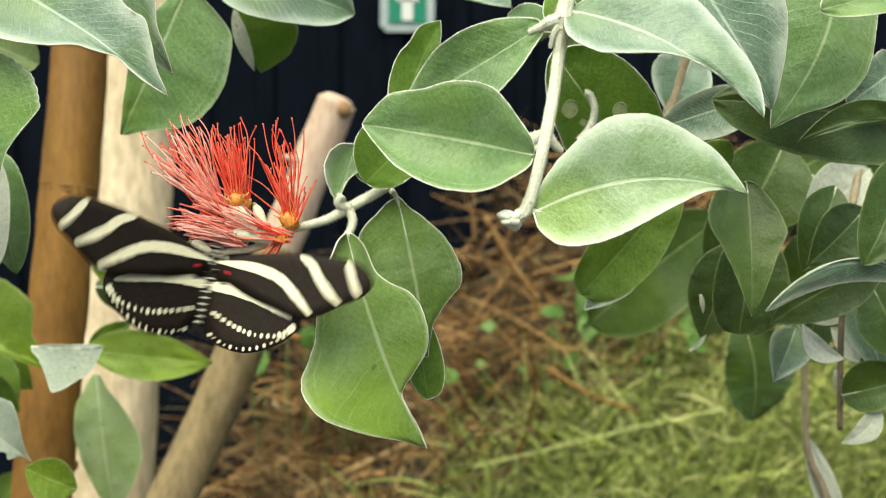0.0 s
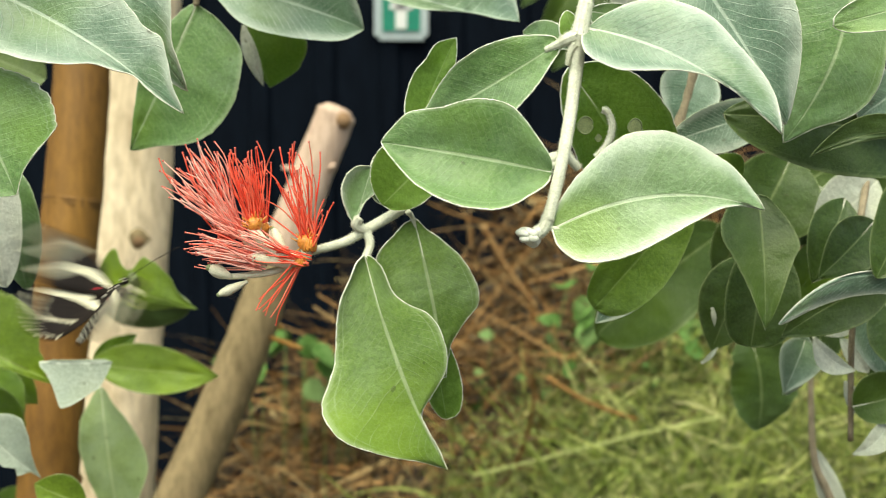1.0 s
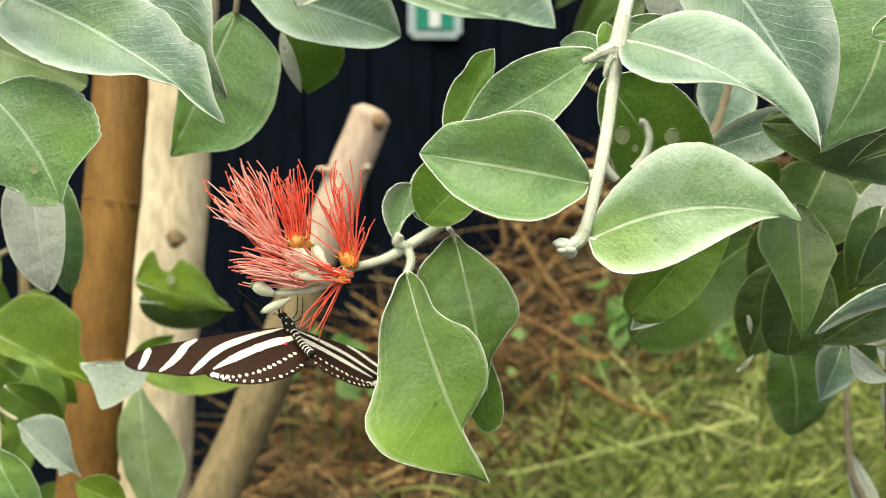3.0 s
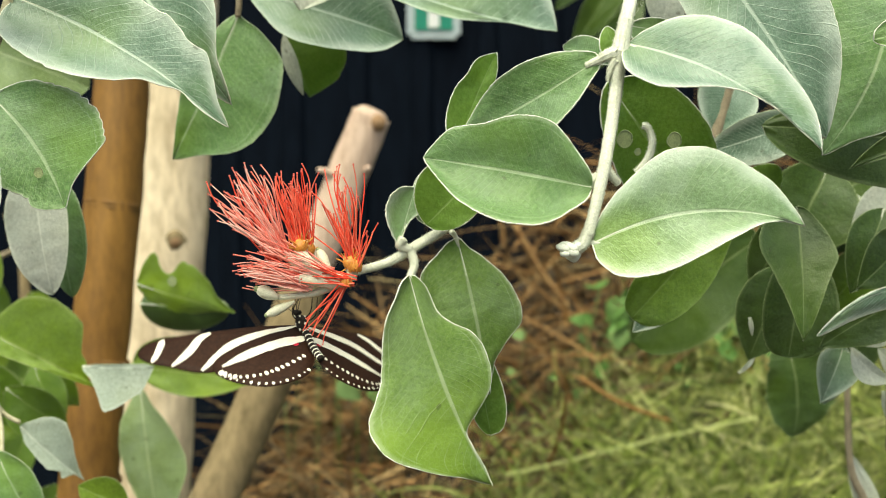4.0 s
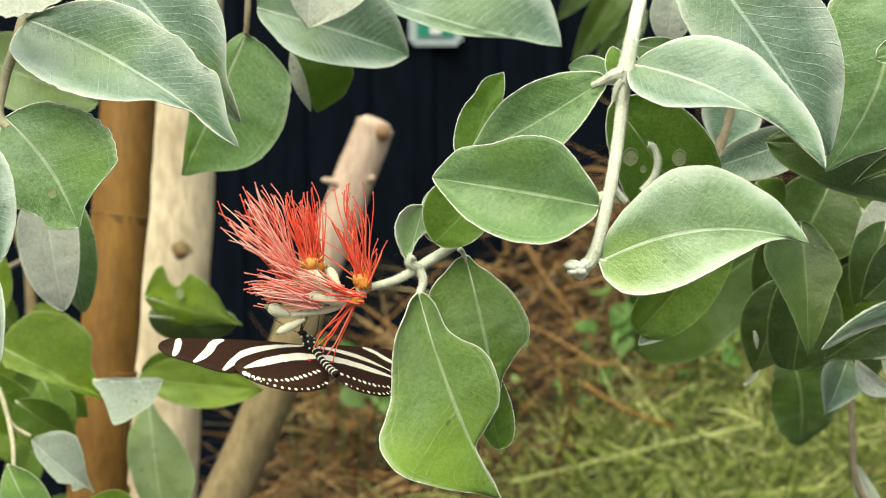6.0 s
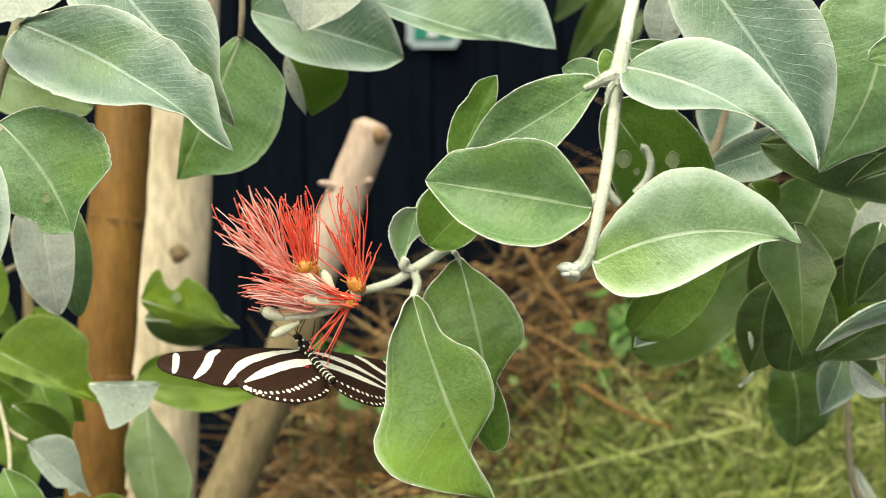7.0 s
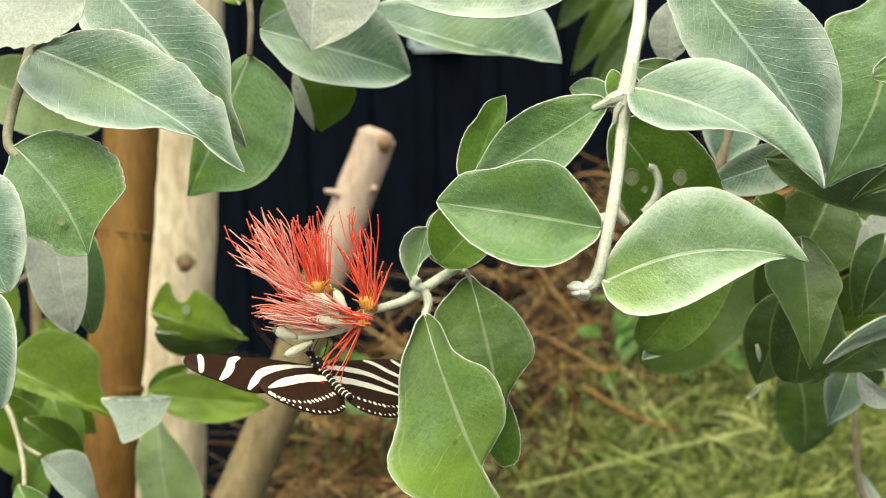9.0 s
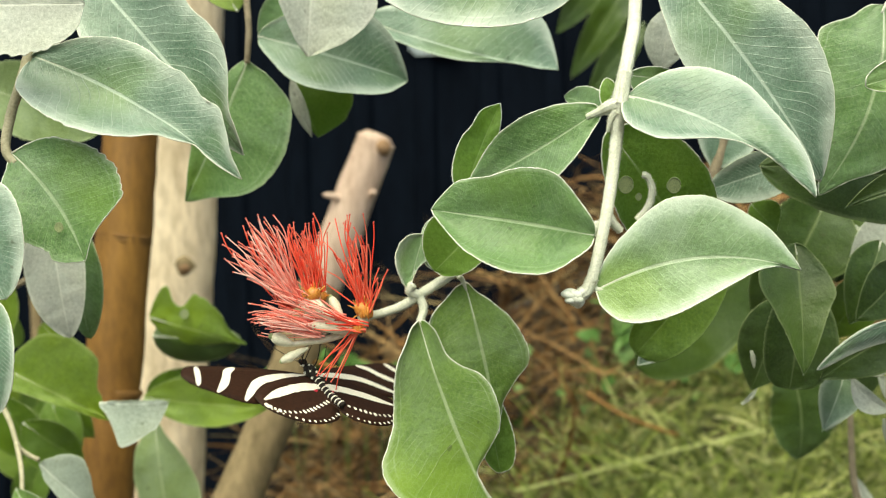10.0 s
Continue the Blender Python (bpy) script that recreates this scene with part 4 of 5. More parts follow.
stem(sapling, [(-0.2625, 0.9715, 1.4346), (-0.2628, 0.9712, 1.4328), (-0.2631, 0.971, 1.4309)], 0.02268, 0.02268, SCAR, 'ring_scar', lumps=0.03, sides=20, steps=2)
stem(sapling, [(-0.2709, 0.9576, 1.3217), (-0.2711, 0.9574, 1.3199), (-0.2714, 0.9571, 1.318)], 0.02353, 0.02353, SCAR, 'ring_scar', lumps=0.03, sides=20, steps=2)
stem(sapling, [(-0.2711, 0.9573, 1.3189), (-0.2713, 0.957, 1.3171), (-0.2716, 0.9568, 1.3152)], 0.02307, 0.02307, SCAR, 'ring_scar', lumps=0.03, sides=20, steps=2)
stem(sapling, [(-0.2805, 0.9417, 1.192), (-0.2807, 0.9414, 1.1902), (-0.281, 0.9412, 1.1883)], 0.02349, 0.02349, SCAR, 'ring_scar', lumps=0.03, sides=20, steps=2)
stem(sapling, [(-0.2875, 0.9299, 1.0964), (-0.2878, 0.9297, 1.0945), (-0.2881, 0.9295, 1.0927)], 0.02429, 0.02429, SCAR, 'ring_scar', lumps=0.03, sides=20, steps=2)
leaf(sapling, (-0.2916, 0.7377, 1.2543), (-0.2163, 0.7333, 1.2178), (0.02, 0.0292, 0.0338, 0.0368, 0.0384, 0.0399, 0.039, 0.0378, 0.0359, 0.0321, 0.0163, 0.0109, 0.0017, 0.0008), (0.0062, 0.0096, 0.0089, 0.0082, 0.0074, 0.0067, 0.006, 0.0053, 0.0046, 0.0041, 0.0037, 0.0033, 0.0026, 0.0013), 'lime', fold=(10, 16), bow=0.0, seed=87)
leaf(sapling, (-0.2108, 0.6736, 1.2458), (-0.1662, 0.664, 1.2483), (0.0008, 0.0015, 0.0016, 0.0016, 0.0016, 0.0016, 0.0016, 0.0015, 0.0014), (0.0047, 0.0097, 0.0168, 0.0243, 0.0242, 0.0226, 0.0197, 0.0167, 0.0128), 'silver', back='pale', fold=(5, 20), bow=0.0, seed=88)
leaf(sapling, (-0.2378, 0.6426, 1.2182), (-0.2016, 0.6389, 1.1877), (0.0069, 0.0121, 0.0156, 0.0181, 0.0193, 0.0204, 0.019, 0.0172, 0.015, 0.0119, 0.0088, 0.0061, 0.0036, 0.0016), (0.0016, 0.0032, 0.0045, 0.005, 0.0055, 0.0059, 0.0062, 0.0064, 0.0067, 0.0048, 0.0037, 0.0055, 0.0007, 0.0003), 'silver', back='pale', fold=(10, 24), bow=0.0, seed=89)
leaf(sapling, (-0.2318, 0.8799, 1.1814), (-0.2168, 0.8665, 1.0721), (0.0079, 0.0157, 0.0227, 0.0279, 0.0313, 0.0307, 0.0255, 0.0179, 0.0085), (0.0107, 0.0181, 0.0207, 0.0222, 0.021, 0.0197, 0.016, 0.0118, 0.0062), 'fresh', fold=(20, -10), bow=0.0, seed=90)
leaf(sapling, (-0.2249, 0.8503, 1.2684), (-0.1494, 0.8378, 1.2489), (0.0226, 0.0262, 0.0185, 0.0145, 0.016, 0.0257, 0.0255, 0.0248, 0.0221, 0.0194, 0.0149, 0.0087, 0.0052, 0.0023), (0.0055, 0.0100, 0.0120, 0.0136, 0.0137, 0.0137, 0.0133, 0.0115, 0.0095, 0.0075, 0.0053, 0.0032, 0.0021, 0.0010), 'lime', back='lime', fold=(8, -30), label='lime leaf with an insect bite', bow=0.0, seed=91)
# second blade for the bitten leaf's lower half, shade painted as dark green
leaf(sapling, (-0.2232, 0.8520, 1.2532), (-0.1547, 0.8420, 1.2515), 0.012, 0.0195, 'dark', back='dark', peak=(0.4, 0.42), power=1.0, fold=(-30, -34), label='lower half of the bitten lime leaf, its shade coloured dark green', seed=112)
blemish(sapling, (-0.1951, 0.8367, 1.2726), 0.00331)
leaf(sapling, (-0.2375, 0.8821, 1.1989), (-0.2022, 0.875, 1.2236), 0.0088, 0.0096, 'moss', seed=92)
leaf(sapling, (-0.3013, 0.8336, 1.2142), (-0.267, 0.8393, 1.1786), 0.0151, 0.0126, 'moss', seed=93)
leaf(sapling, (-0.3217, 0.8424, 1.2037), (-0.2956, 0.8459, 1.1506), 0.0127, 0.0152, 'moss', seed=94)
leaf(sapling, (-0.2326, 0.8527, 1.2056), (-0.1356, 0.8417, 1.1986), 0.0195, 0.0169, 'lime', peak=(0.45, 0.5), seed=95)
leaf(sapling, (-0.2365, 0.6021, 1.2163), (-0.2092, 0.5962, 1.1681), 0.0152, 0.0121, 'green', fold=(20, 10), seed=96)
leaf(sapling, (-0.1758, 0.637, 1.1723), (-0.2049, 0.6385, 1.1845), 0.0129, 0.0129, 'lime', seed=97)
leaf(sapling, (-0.2993, 0.7822, 1.2057), (-0.2626, 0.7983, 1.1729), 0.0159, 0.0198, 'moss', seed=98)
leaf(sapling, (-0.3149, 0.7845, 1.2251), (-0.2907, 0.7983, 1.1729), 0.0159, 0.0198, 'moss', seed=99)
leaf(sapling, (-0.4628, 1.101, 1.177), (-0.4153, 1.1146, 1.1231), 0.0221, 0.0199, 'lime', power=1.1, fold=(14, 20), seed=100)
leaf(sapling, (-0.408, 1.0943, 1.1225), (-0.365, 1.1084, 1.0733), 0.0188, 0.0169, 'moss', power=1.1, fold=(14, 20), seed=101)
leaf(sapling, (-0.3696, 1.095, 1.128), (-0.3539, 1.1078, 1.0677), 0.0166, 0.0149, 'lime', power=1.1, fold=(14, 20), seed=102)
leaf(sapling, (-0.4464, 1.093, 1.1116), (-0.4041, 1.1071, 1.0622), 0.0199, 0.0179, 'lime', power=1.1, fold=(14, 20), seed=103)
leaf(sapling, (-0.397, 1.0903, 1.0899), (-0.4264, 1.103, 1.0289), 0.0188, 0.0169, 'moss', power=1.1, fold=(14, 20), seed=104)
leaf(sapling, (-0.3806, 1.101, 1.177), (-0.4209, 1.1139, 1.1176), 0.0199, 0.0179, 'moss', power=1.1, fold=(14, 20), seed=105)
leaf(sapling, (-0.4628, 1.1097, 1.2477), (-0.4264, 1.1234, 1.1951), 0.0199, 0.0179, 'moss', power=1.1, fold=(14, 20), seed=106)
leaf(sapling, (-0.397, 1.1064, 1.2205), (-0.3706, 1.1207, 1.173), 0.0166, 0.0149, 'lime', power=1.1, fold=(14, 20), seed=107)
leaf(sapling, (-0.4409, 1.0836, 1.0354), (-0.393, 1.0982, 0.9902), 0.0221, 0.0199, 'lime', power=1.1, fold=(14, 20), seed=108)
leaf(sapling, (-0.3641, 1.0836, 1.0354), (-0.4041, 1.0962, 0.9735), 0.0221, 0.0199, 'moss', power=1.1, fold=(14, 20), seed=109)
stem(sapling, [(-0.5611, 1.4943, 1.2617), (-0.5427, 1.4871, 1.2033), (-0.5391, 1.4782, 1.1304)], 0.00661, 0.00661, GREYWOOD, 'twig')
stem(sapling, [(-0.4724, 1.189, 1.2368), (-0.4371, 1.1911, 1.2543), (-0.4166, 1.1922, 1.2631)], 0.00294, 0.00235, WOODTWIG, 'twig')
leaf(sapling, (-0.2937, 0.8233, 1.2123), (-0.2731, 0.8177, 1.1674), 0.0165, 0.0165, 'moss', seed=110)
leaf(sapling, (-0.3071, 0.7946, 1.3068), (-0.3308, 0.8081, 1.2526), 0.0159, 0.0198, 'lime', seed=111)
stem(sapling, [(-0.2850, 0.6700, 1.2755), (-0.2583, 0.6500, 1.2458), (-0.2483, 0.6400, 1.2290), (-0.2360, 0.6370, 1.2218)], 0.0017, 0.0012, TANTWIG, 'twig')
stem(sapling, [(-0.2495, 0.6400, 1.2310), (-0.2400, 0.6200, 1.2226), (-0.2344, 0.6050, 1.2143)], 0.0015, 0.0012, TANTWIG, 'twig')


# ---- bleached dead trunk and sawn branch ----
dead_trunk = thing("dead_trunk", (-0.3459, 1.4058, 0.0), "thick bleached dead trunk with knots behind the sapling", "tree trunk")
stem(dead_trunk, [(-0.3074, 1.4996, 1.8797), (-0.3284, 1.4621, 1.5739), (-0.3375, 1.4399, 1.3932), (-0.3459, 1.4211, 1.2403), (-0.3585, 1.4015, 1.0805), (-0.3704, 1.3819, 0.9206), (-0.3933, 1.3649, 0.618), (-0.4509, 1.3314, -0.065)], 0.05222, 0.05928, DEADWOOD, 'trunk', lumps=0.1, sides=24)
stem(dead_trunk, [(-0.3210, 1.3806, 1.2385), (-0.3200, 1.3756, 1.2391), (-0.3192, 1.3726, 1.2389)], 0.0175, 0.0095, GREYWOOD, 'knot', sides=16, steps=3, lumps=0.3)
stem(dead_trunk, [(-0.3180, 1.3745, 1.238), (-0.3174, 1.3719, 1.2376)], 0.0080, 0.0045, CUT, 'knot_core', sides=12, steps=2, lumps=0.3)

sawn_branch = thing("sawn_branch", (-0.3662, 1.2546, 0.0), "bleached sawn branch leaning with a brown cut end", "branch")
stem(sawn_branch, [(-0.0806, 1.3589, 1.3903), (-0.1018, 1.3525, 1.3378), (-0.1282, 1.344, 1.2689), (-0.1481, 1.3382, 1.221)], 0.02313, 0.02512, PINKWOOD, 'bare_limb', lumps=0.06, sides=20, label='barkless pinkish upper end')
stem(sawn_branch, [(-0.1467, 1.3386, 1.2243), (-0.158, 1.3352, 1.1968), (-0.1943, 1.3231, 1.0984), (-0.2406, 1.3102, 0.9934), (-0.2847, 1.2885, 0.8987), (-0.3845, 1.2198, 0.6673), (-0.5166, 1.1281, 0.331)], 0.02508, 0.02989, GREYWOOD, 'limb', lumps=0.06, sides=20)
stem(sawn_branch, [(-0.0826, 1.3585, 1.3864), (-0.08, 1.3591, 1.3916), (-0.078, 1.3597, 1.3962)], 0.02313, 0.01454, PINKWOOD, 'rounded_end', steps=3, sides=20)
stem(sawn_branch, [(-0.0732, 1.3427, 1.3813), (-0.0694, 1.3329, 1.3834)], 0.01107, 0.00716, CUT, 'sawn_end', label='brown sawn end grain', steps=2)
stem(sawn_branch, [(-0.1179, 1.3448, 1.3165), (-0.1296, 1.3308, 1.3252), (-0.142, 1.3311, 1.3278)], 0.00719, 0.00196, PINKWOOD, 'stub')
stem(sawn_branch, [(-0.0948, 1.3455, 1.3217), (-0.0821, 1.3314, 1.3303)], 0.00589, 0.00327, PINKWOOD, 'stub')
stem(sawn_branch, [(-0.1171, 1.2764, 1.1285), (-0.1758, 1.337, 1.1292), (-0.2152, 1.3709, 1.077)], 0.00265, 0.00331, BARK, 'side_twig')


# ---- ground, black sheeting behind, emergency sign ----
def steps_of(value, rows):
    """Even slopes between rows of (place, height)."""
    for (a, p), (b, q) in zip(rows, rows[1:]):
        if value <= b:
            return p + (q - p) * min(1, max(0, (value - a) / (b - a)))
    return rows[-1][1]


def ground_height(x, y):
    bank = steps_of(y, ((1.0, 0.0), (1.3, 0.4), (1.6, 0.62), (1.9, 0.77), (2.2, 0.90), (2.5, 1.03), (2.7, 1.03), (3.2, 0.0)))
    bank *= steps_of(x, ((-0.75, 0.0), (-0.42, 0.4), (-0.3, 0.68), (-0.2, 0.78), (0.05, 0.88), (0.25, 1.0), (0.5, 1.05)))
    return bank + 0.03 * noise.noise(Vector((x * 1.3, y * 1.3, 0.2)))


def build_ground():
    bm = bmesh.new()
    xs = [-600, -60, -15, -6, -3] + [-2 + 0.125 * k for k in range(49)] + [6, 9, 18, 60, 600]
    ys = [-600, -60, -12, -4, -1] + [0.2 + 0.1 * k for k in range(35)] + [4.2, 6, 12, 60, 600]
    g = [[bm.verts.new((x, y, ground_height(x, y))) for x in xs] for y in ys]
    for a, b in zip(g, g[1:]):
        for k in range(len(xs) - 1):
            bm.faces.new((a[k], a[k + 1], b[k + 1], b[k]))
    return tagged(finish("ground", bm, [SOIL]), "dark bare soil of a planting bed rising to a bank", "ground", kind="structure")


build_ground()


def build_wall():
    """Ribbed black sheeting."""
    bm = bmesh.new()
    prof, x = [], -4.0
    while x < 5.0:
        prof += [(x, 3.62), (x + 0.10, 3.62), (x + 0.115, 3.60), (x + 0.16, 3.60), (x + 0.175, 3.62)]
        x += 0.2
    lo = [bm.verts.new((a, b, -0.1)) for a, b in prof]
    hi = [bm.verts.new((a, b, 3.4)) for a, b in prof]
    back_lo = [bm.verts.new((a, 3.66, -0.1)) for a, b in prof]
    back_hi = [bm.verts.new((a, 3.66, 3.4)) for a, b in prof]
    for k in range(len(prof) - 1):
        bm.faces.new((lo[k], lo[k + 1], hi[k + 1], hi[k]))
        bm.faces.new((back_lo[k + 1], back_lo[k], back_hi[k], back_hi[k + 1]))
        bm.faces.new((hi[k], hi[k + 1], back_hi[k + 1], back_hi[k]))
    return tagged(finish("wall_back", bm, [BLACKWALL], smooth=False), "ribbed black sheeting wall behind the planting", "wall", kind="structure")


build_wall()


def strand(bm, p, d, length, width, curl, rng, seg=7, drop=0.0):
    """A thin curved blade with a fold along it."""
    side = d.cross(Vector((rng.uniform(-1, 1), rng.uniform(-1, 1), rng.uniform(-1, 1)))).normalized()
    turn = Vector((rng.uniform(-1, 1), rng.uniform(-1, 1), rng.uniform(-1, 1))) * curl
    prev = None
    for k in range(seg + 1):
        w = width * (1 - 0.75 * k / seg)
        a, b = bm.verts.new(p - side * w), bm.verts.new(p + side * w)
        if prev:
            bm.faces.new((prev[0], prev[1], b, a))
        prev = (a, b)
        p = p + d * (length / seg)
        d = (d + turn / seg + Vector((0, 0, -drop / seg))).normalized()


def grass_line(x):
    """How far back the grass reaches before the dead stems begin."""
    return steps_of(x, ((-0.35, 1.72), (0.0, 1.84), (0.25, 2.02), (0.45, 2.16)))


def build_needles():
    """Tangled dead stems heaped over the top of the bank."""
    rng = random.Random(11)
    bm = bmesh.new()
    for n in range(4600):
        x, y = rng.uniform(-0.38, 0.95), rng.uniform(1.7, 2.55)
        if y < grass_line(x) - rng.uniform(0.0, 0.15):
            continue
        heap = steps_of(y, ((1.7, 0.04), (2.2, 0.14), (2.5, 0.24))) * steps_of(x, ((-0.36, 0.25), (-0.15, 0.4), (0.05, 0.45), (0.25, 1.0)))
        z = ground_height(x, y) + rng.uniform(0.0, 1.0) * heap
        d = Vector((rng.uniform(-1, 1), rng.uniform(-0.6, 0.2), rng.uniform(-0.9, 0.6))).normalized()
        strand(bm, Vector((x, y, z)), d, rng.uniform(0.1, 0.36), rng.choice((0.0014, 0.002, 0.0026, 0.0036, 0.005)), rng.choice((0.5, 1.2, 2.4, 4.5)), rng, 10, rng.uniform(0, 0.9))
    return tagged(finish("dead_needles", bm, [NEEDLE]), "tangled heap of brown dead stems and needles", "dead stems", kind="stuff")


build_needles()


def build_grass():
    """Blades of two sizes rooted on the slope, with feathery tufts between."""
    rng = random.Random(5)
    bm = bmesh.new()
    for n in range(19000):
        x, y = rng.uniform(-0.5, 1.2), rng.uniform(1.5, 2.18)
        if y > grass_line(x) + rng.gauss(0, 0.05) or noise.noise(Vector((x * 9, y * 9, 1.7))) + 0.5 * noise.noise(Vector((x * 24, y * 24, 3.1))) < rng.uniform(-0.5, 0.15):
            continue
        p = Vector((x, y, ground_height(x, y) + rng.uniform(-0.01, 0.045)))
        d = Vector((rng.uniform(-1.0, 1.0), rng.uniform(-0.5, 0.3), rng.uniform(0.05, 0.9))).normalized()
        strand(bm, p, d, rng.uniform(0.05, 0.19), rng.choice((0.001, 0.0015, 0.0022, 0.0036)), rng.uniform(0.1, 0.9), rng, 4, rng.uniform(0.1, 0.8))
    for n in range(420):
        x, y = rng.uniform(-0.4, 1.1), rng.uniform(1.7, 2.2)
        if y > grass_line(x) + 0.06:
            continue
        root = Vector((x, y, ground_height(x, y) + 0.02))
        lean = Vector((rng.uniform(-0.7, 0.7), rng.uniform(-0.5, 0.1), 1)).normalized()
        for k in range(24):
            p = root + lean * rng.uniform(0.0, 0.07)
            d = (lean * 0.4 + Vector((rng.uniform(-1, 1), rng.uniform(-1, 0.6), rng.uniform(0, 0.8)))).normalized()
            strand(bm, p, d, rng.uniform(0.012, 0.035), 0.0009, 0.4, rng, 3, 0.2)
    return tagged(finish("grass", bm, [GRASS]), "unkempt yellow-green grass and straw on the bank", "grass", kind="stuff")


build_grass()


def build_weeds():
    """Broad-leaved weeds in the grass: little stalked leaves in loose clumps."""
    rng = random.Random(21)
    bm = bmesh.new()
    for cx, cz, r, n, size in ((0.32, 1.0, 0.04, 12, 0.06), (0.39, 1.05, 0.045, 14, 0.05), (0.55, 0.92, 0.09, 30, 0.04),
                               (0.45, 0.94, 0.09, 26, 0.04), (-0.11, 0.90, 0.03, 9, 0.05), (-0.22, 0.98, 0.03, 7, 0.05), (0.66, 0.84, 0.12, 28, 0.026), (0.16, 0.87, 0.05, 8, 0.03)):
        for k in range(n):
            p = Vector((cx, 2.09, cz)) + Vector((rng.gauss(0, 1), rng.gauss(0, 0.6), rng.gauss(0, 0.7))) * r
            foot = Vector((p.x + rng.uniform(-0.02, 0.02), p.y + 0.02, ground_height(p.x, p.y)))
            if foot.z < p.z:
                tube(bm, [foot, foot.lerp(p, 0.5) + Vector((rng.uniform(-0.01, 0.01), 0, 0)), p], 0.0012, 0.0008, 4)
            nrm = Vector((rng.gauss(0, 0.6), rng.gauss(-0.7, 0.5), rng.gauss(0.7, 0.4))).normalized()
            d = nrm.orthogonal().normalized()
            d = Matrix.Rotation(rng.uniform(0, 6.3), 3, nrm) @ d
            e = nrm.cross(d)
            s = size * rng.uniform(0.5, 1.3)
            prev = None
            for i in range(6):
                f = i / 5
                w = s * 0.42 * math.sin(math.pi * (0.08 + 0.9 * f) ** 0.8)
                c = p + d * (f * s) - nrm * (0.25 * s * f * f)
                row = (bm.verts.new(c - e * w + nrm * w * 0.3), bm.verts.new(c), bm.verts.new(c + e * w + nrm * w * 0.3))
                if prev:
                    bm.faces.new((prev[0], prev[1], row[1], row[0]))
                    bm.faces.new((prev[1], prev[2], row[2], row[1]))
                prev = row
    return tagged(finish("weeds", bm, [WEED]), "low broad-leaved green weeds among the grass", "weeds", kind="stuff")


build_weeds()


def build_sign():
    """Square green emergency sign in a pale frame."""
    sign = thing("emergency_sign", (-0.026, 3.594, 1.69), "square green emergency sign with a white arrow in a pale frame", "sign")
    bm = bmesh.new()
    bmesh.ops.create_cube(bm, size=1.0, matrix=Matrix.Diagonal((0.165, 0.012, 0.165, 1)))
    bmesh.ops.bevel(bm, geom=[e for e in bm.edges if abs(e.verts[0].co.y - e.verts[1].co.y) > 0.005], offset=0.014, segments=4, affect="EDGES")
    part("frame", bm, [SIGNFRAME], sign, "pale grey-blue plastic frame", smooth=False)
    bm = bmesh.new()
    bmesh.ops.create_cube(bm, size=1.0, matrix=Matrix.Translation((0, -0.008, 0)) @ Matrix.Diagonal((0.115, 0.006, 0.112, 1)))
    part("panel", bm, [SIGNGREEN], sign, smooth=False)
    bm = bmesh.new()
    for w, h, z in ((0.034, 0.07, -0.014), (0.07, 0.018, 0.018), (0.05, 0.016, 0.033)):
        bmesh.ops.create_cube(bm, size=1.0, matrix=Matrix.Translation((0, -0.0125, z)) @ Matrix.Diagonal((w, 0.003, h, 1)))
    part("arrow", bm, [SIGNWHITE], sign, "white arrow", smooth=False)


SIGNFRAME = speckled("sign_frame_plastic", (0.36, 0.44, 0.46), (0.46, 0.54, 0.55), 20, 0.5)
SIGNGREEN = speckled("sign_green", (0.01, 0.20, 0.13), (0.015, 0.25, 0.16), 20, 0.4)
SIGNWHITE = speckled("sign_white", (0.7, 0.74, 0.72), (0.8, 0.82, 0.8), 20, 0.4)
build_sign()


# ---- the butterfly: forward is +y, its right +x, its back +z ----
def flap(up, sweep, side):
    """A wing raised by up degrees from level and swept back by sweep, on the right (1) or left (-1)."""
    return pose(side * 0.0012, 0, 0.0008, 0, -side * up, 0) @ pose(0, 0, 0, 0, 0, side * sweep)


def wing_mat(name, dark, light, rough):
    m, nt, b = base_mat(name, rough)
    nt.links.new(ramp(nt, noise_tex(nt, 700, 4, 0.6), [(0.3, dark), (0.7, light)]), b.inputs["Base Color"])
    b.inputs["Specular IOR Level"].default_value = 0.12
    bump(nt, b, noise_tex(nt, 1800, 2), 0.2, 0.0001)
    return m


WING_BLACK = wing_mat("wing_black_scales", (0.008, 0.006, 0.005), (0.02, 0.014, 0.01), 0.6)
WING_BROWN = wing_mat("wing_brown_scales", (0.018, 0.0075, 0.004), (0.036, 0.016, 0.0085), 0.6)
CREAM = wing_mat("wing_cream_scales", (0.66, 0.64, 0.44), (0.80, 0.77, 0.60), 0.65)
WHITE = wing_mat("wing_white_scales", (0.70, 0.68, 0.56), (0.82, 0.80, 0.69), 0.65)
RED = wing_mat("wing_red_spot", (0.35, 0.01, 0.03), (0.5, 0.03, 0.05), 0.6)
BODY = wing_mat("body_black_hairs", (0.008, 0.007, 0.006), (0.03, 0.025, 0.02), 0.7)


def camber(x, y):
    return -0.0022 * (x / 0.05) ** 2


def round_outline(pts, side, steps=5):
    n = len(pts)
    p = [Vector((side * x / 1000, y / 1000)) for x, y in pts]
    out = []
    for i in range(n):
        a, b, c, d = p[i - 1], p[i], p[(i + 1) % n], p[(i + 2) % n]
        for k in range(steps):
            t = k / steps
            out.append(0.5 * (2 * b + (c - a) * t + (2 * a - 5 * b + 4 * c - d) * t * t + (3 * b - a - 3 * c + d) * t ** 3))
    return out


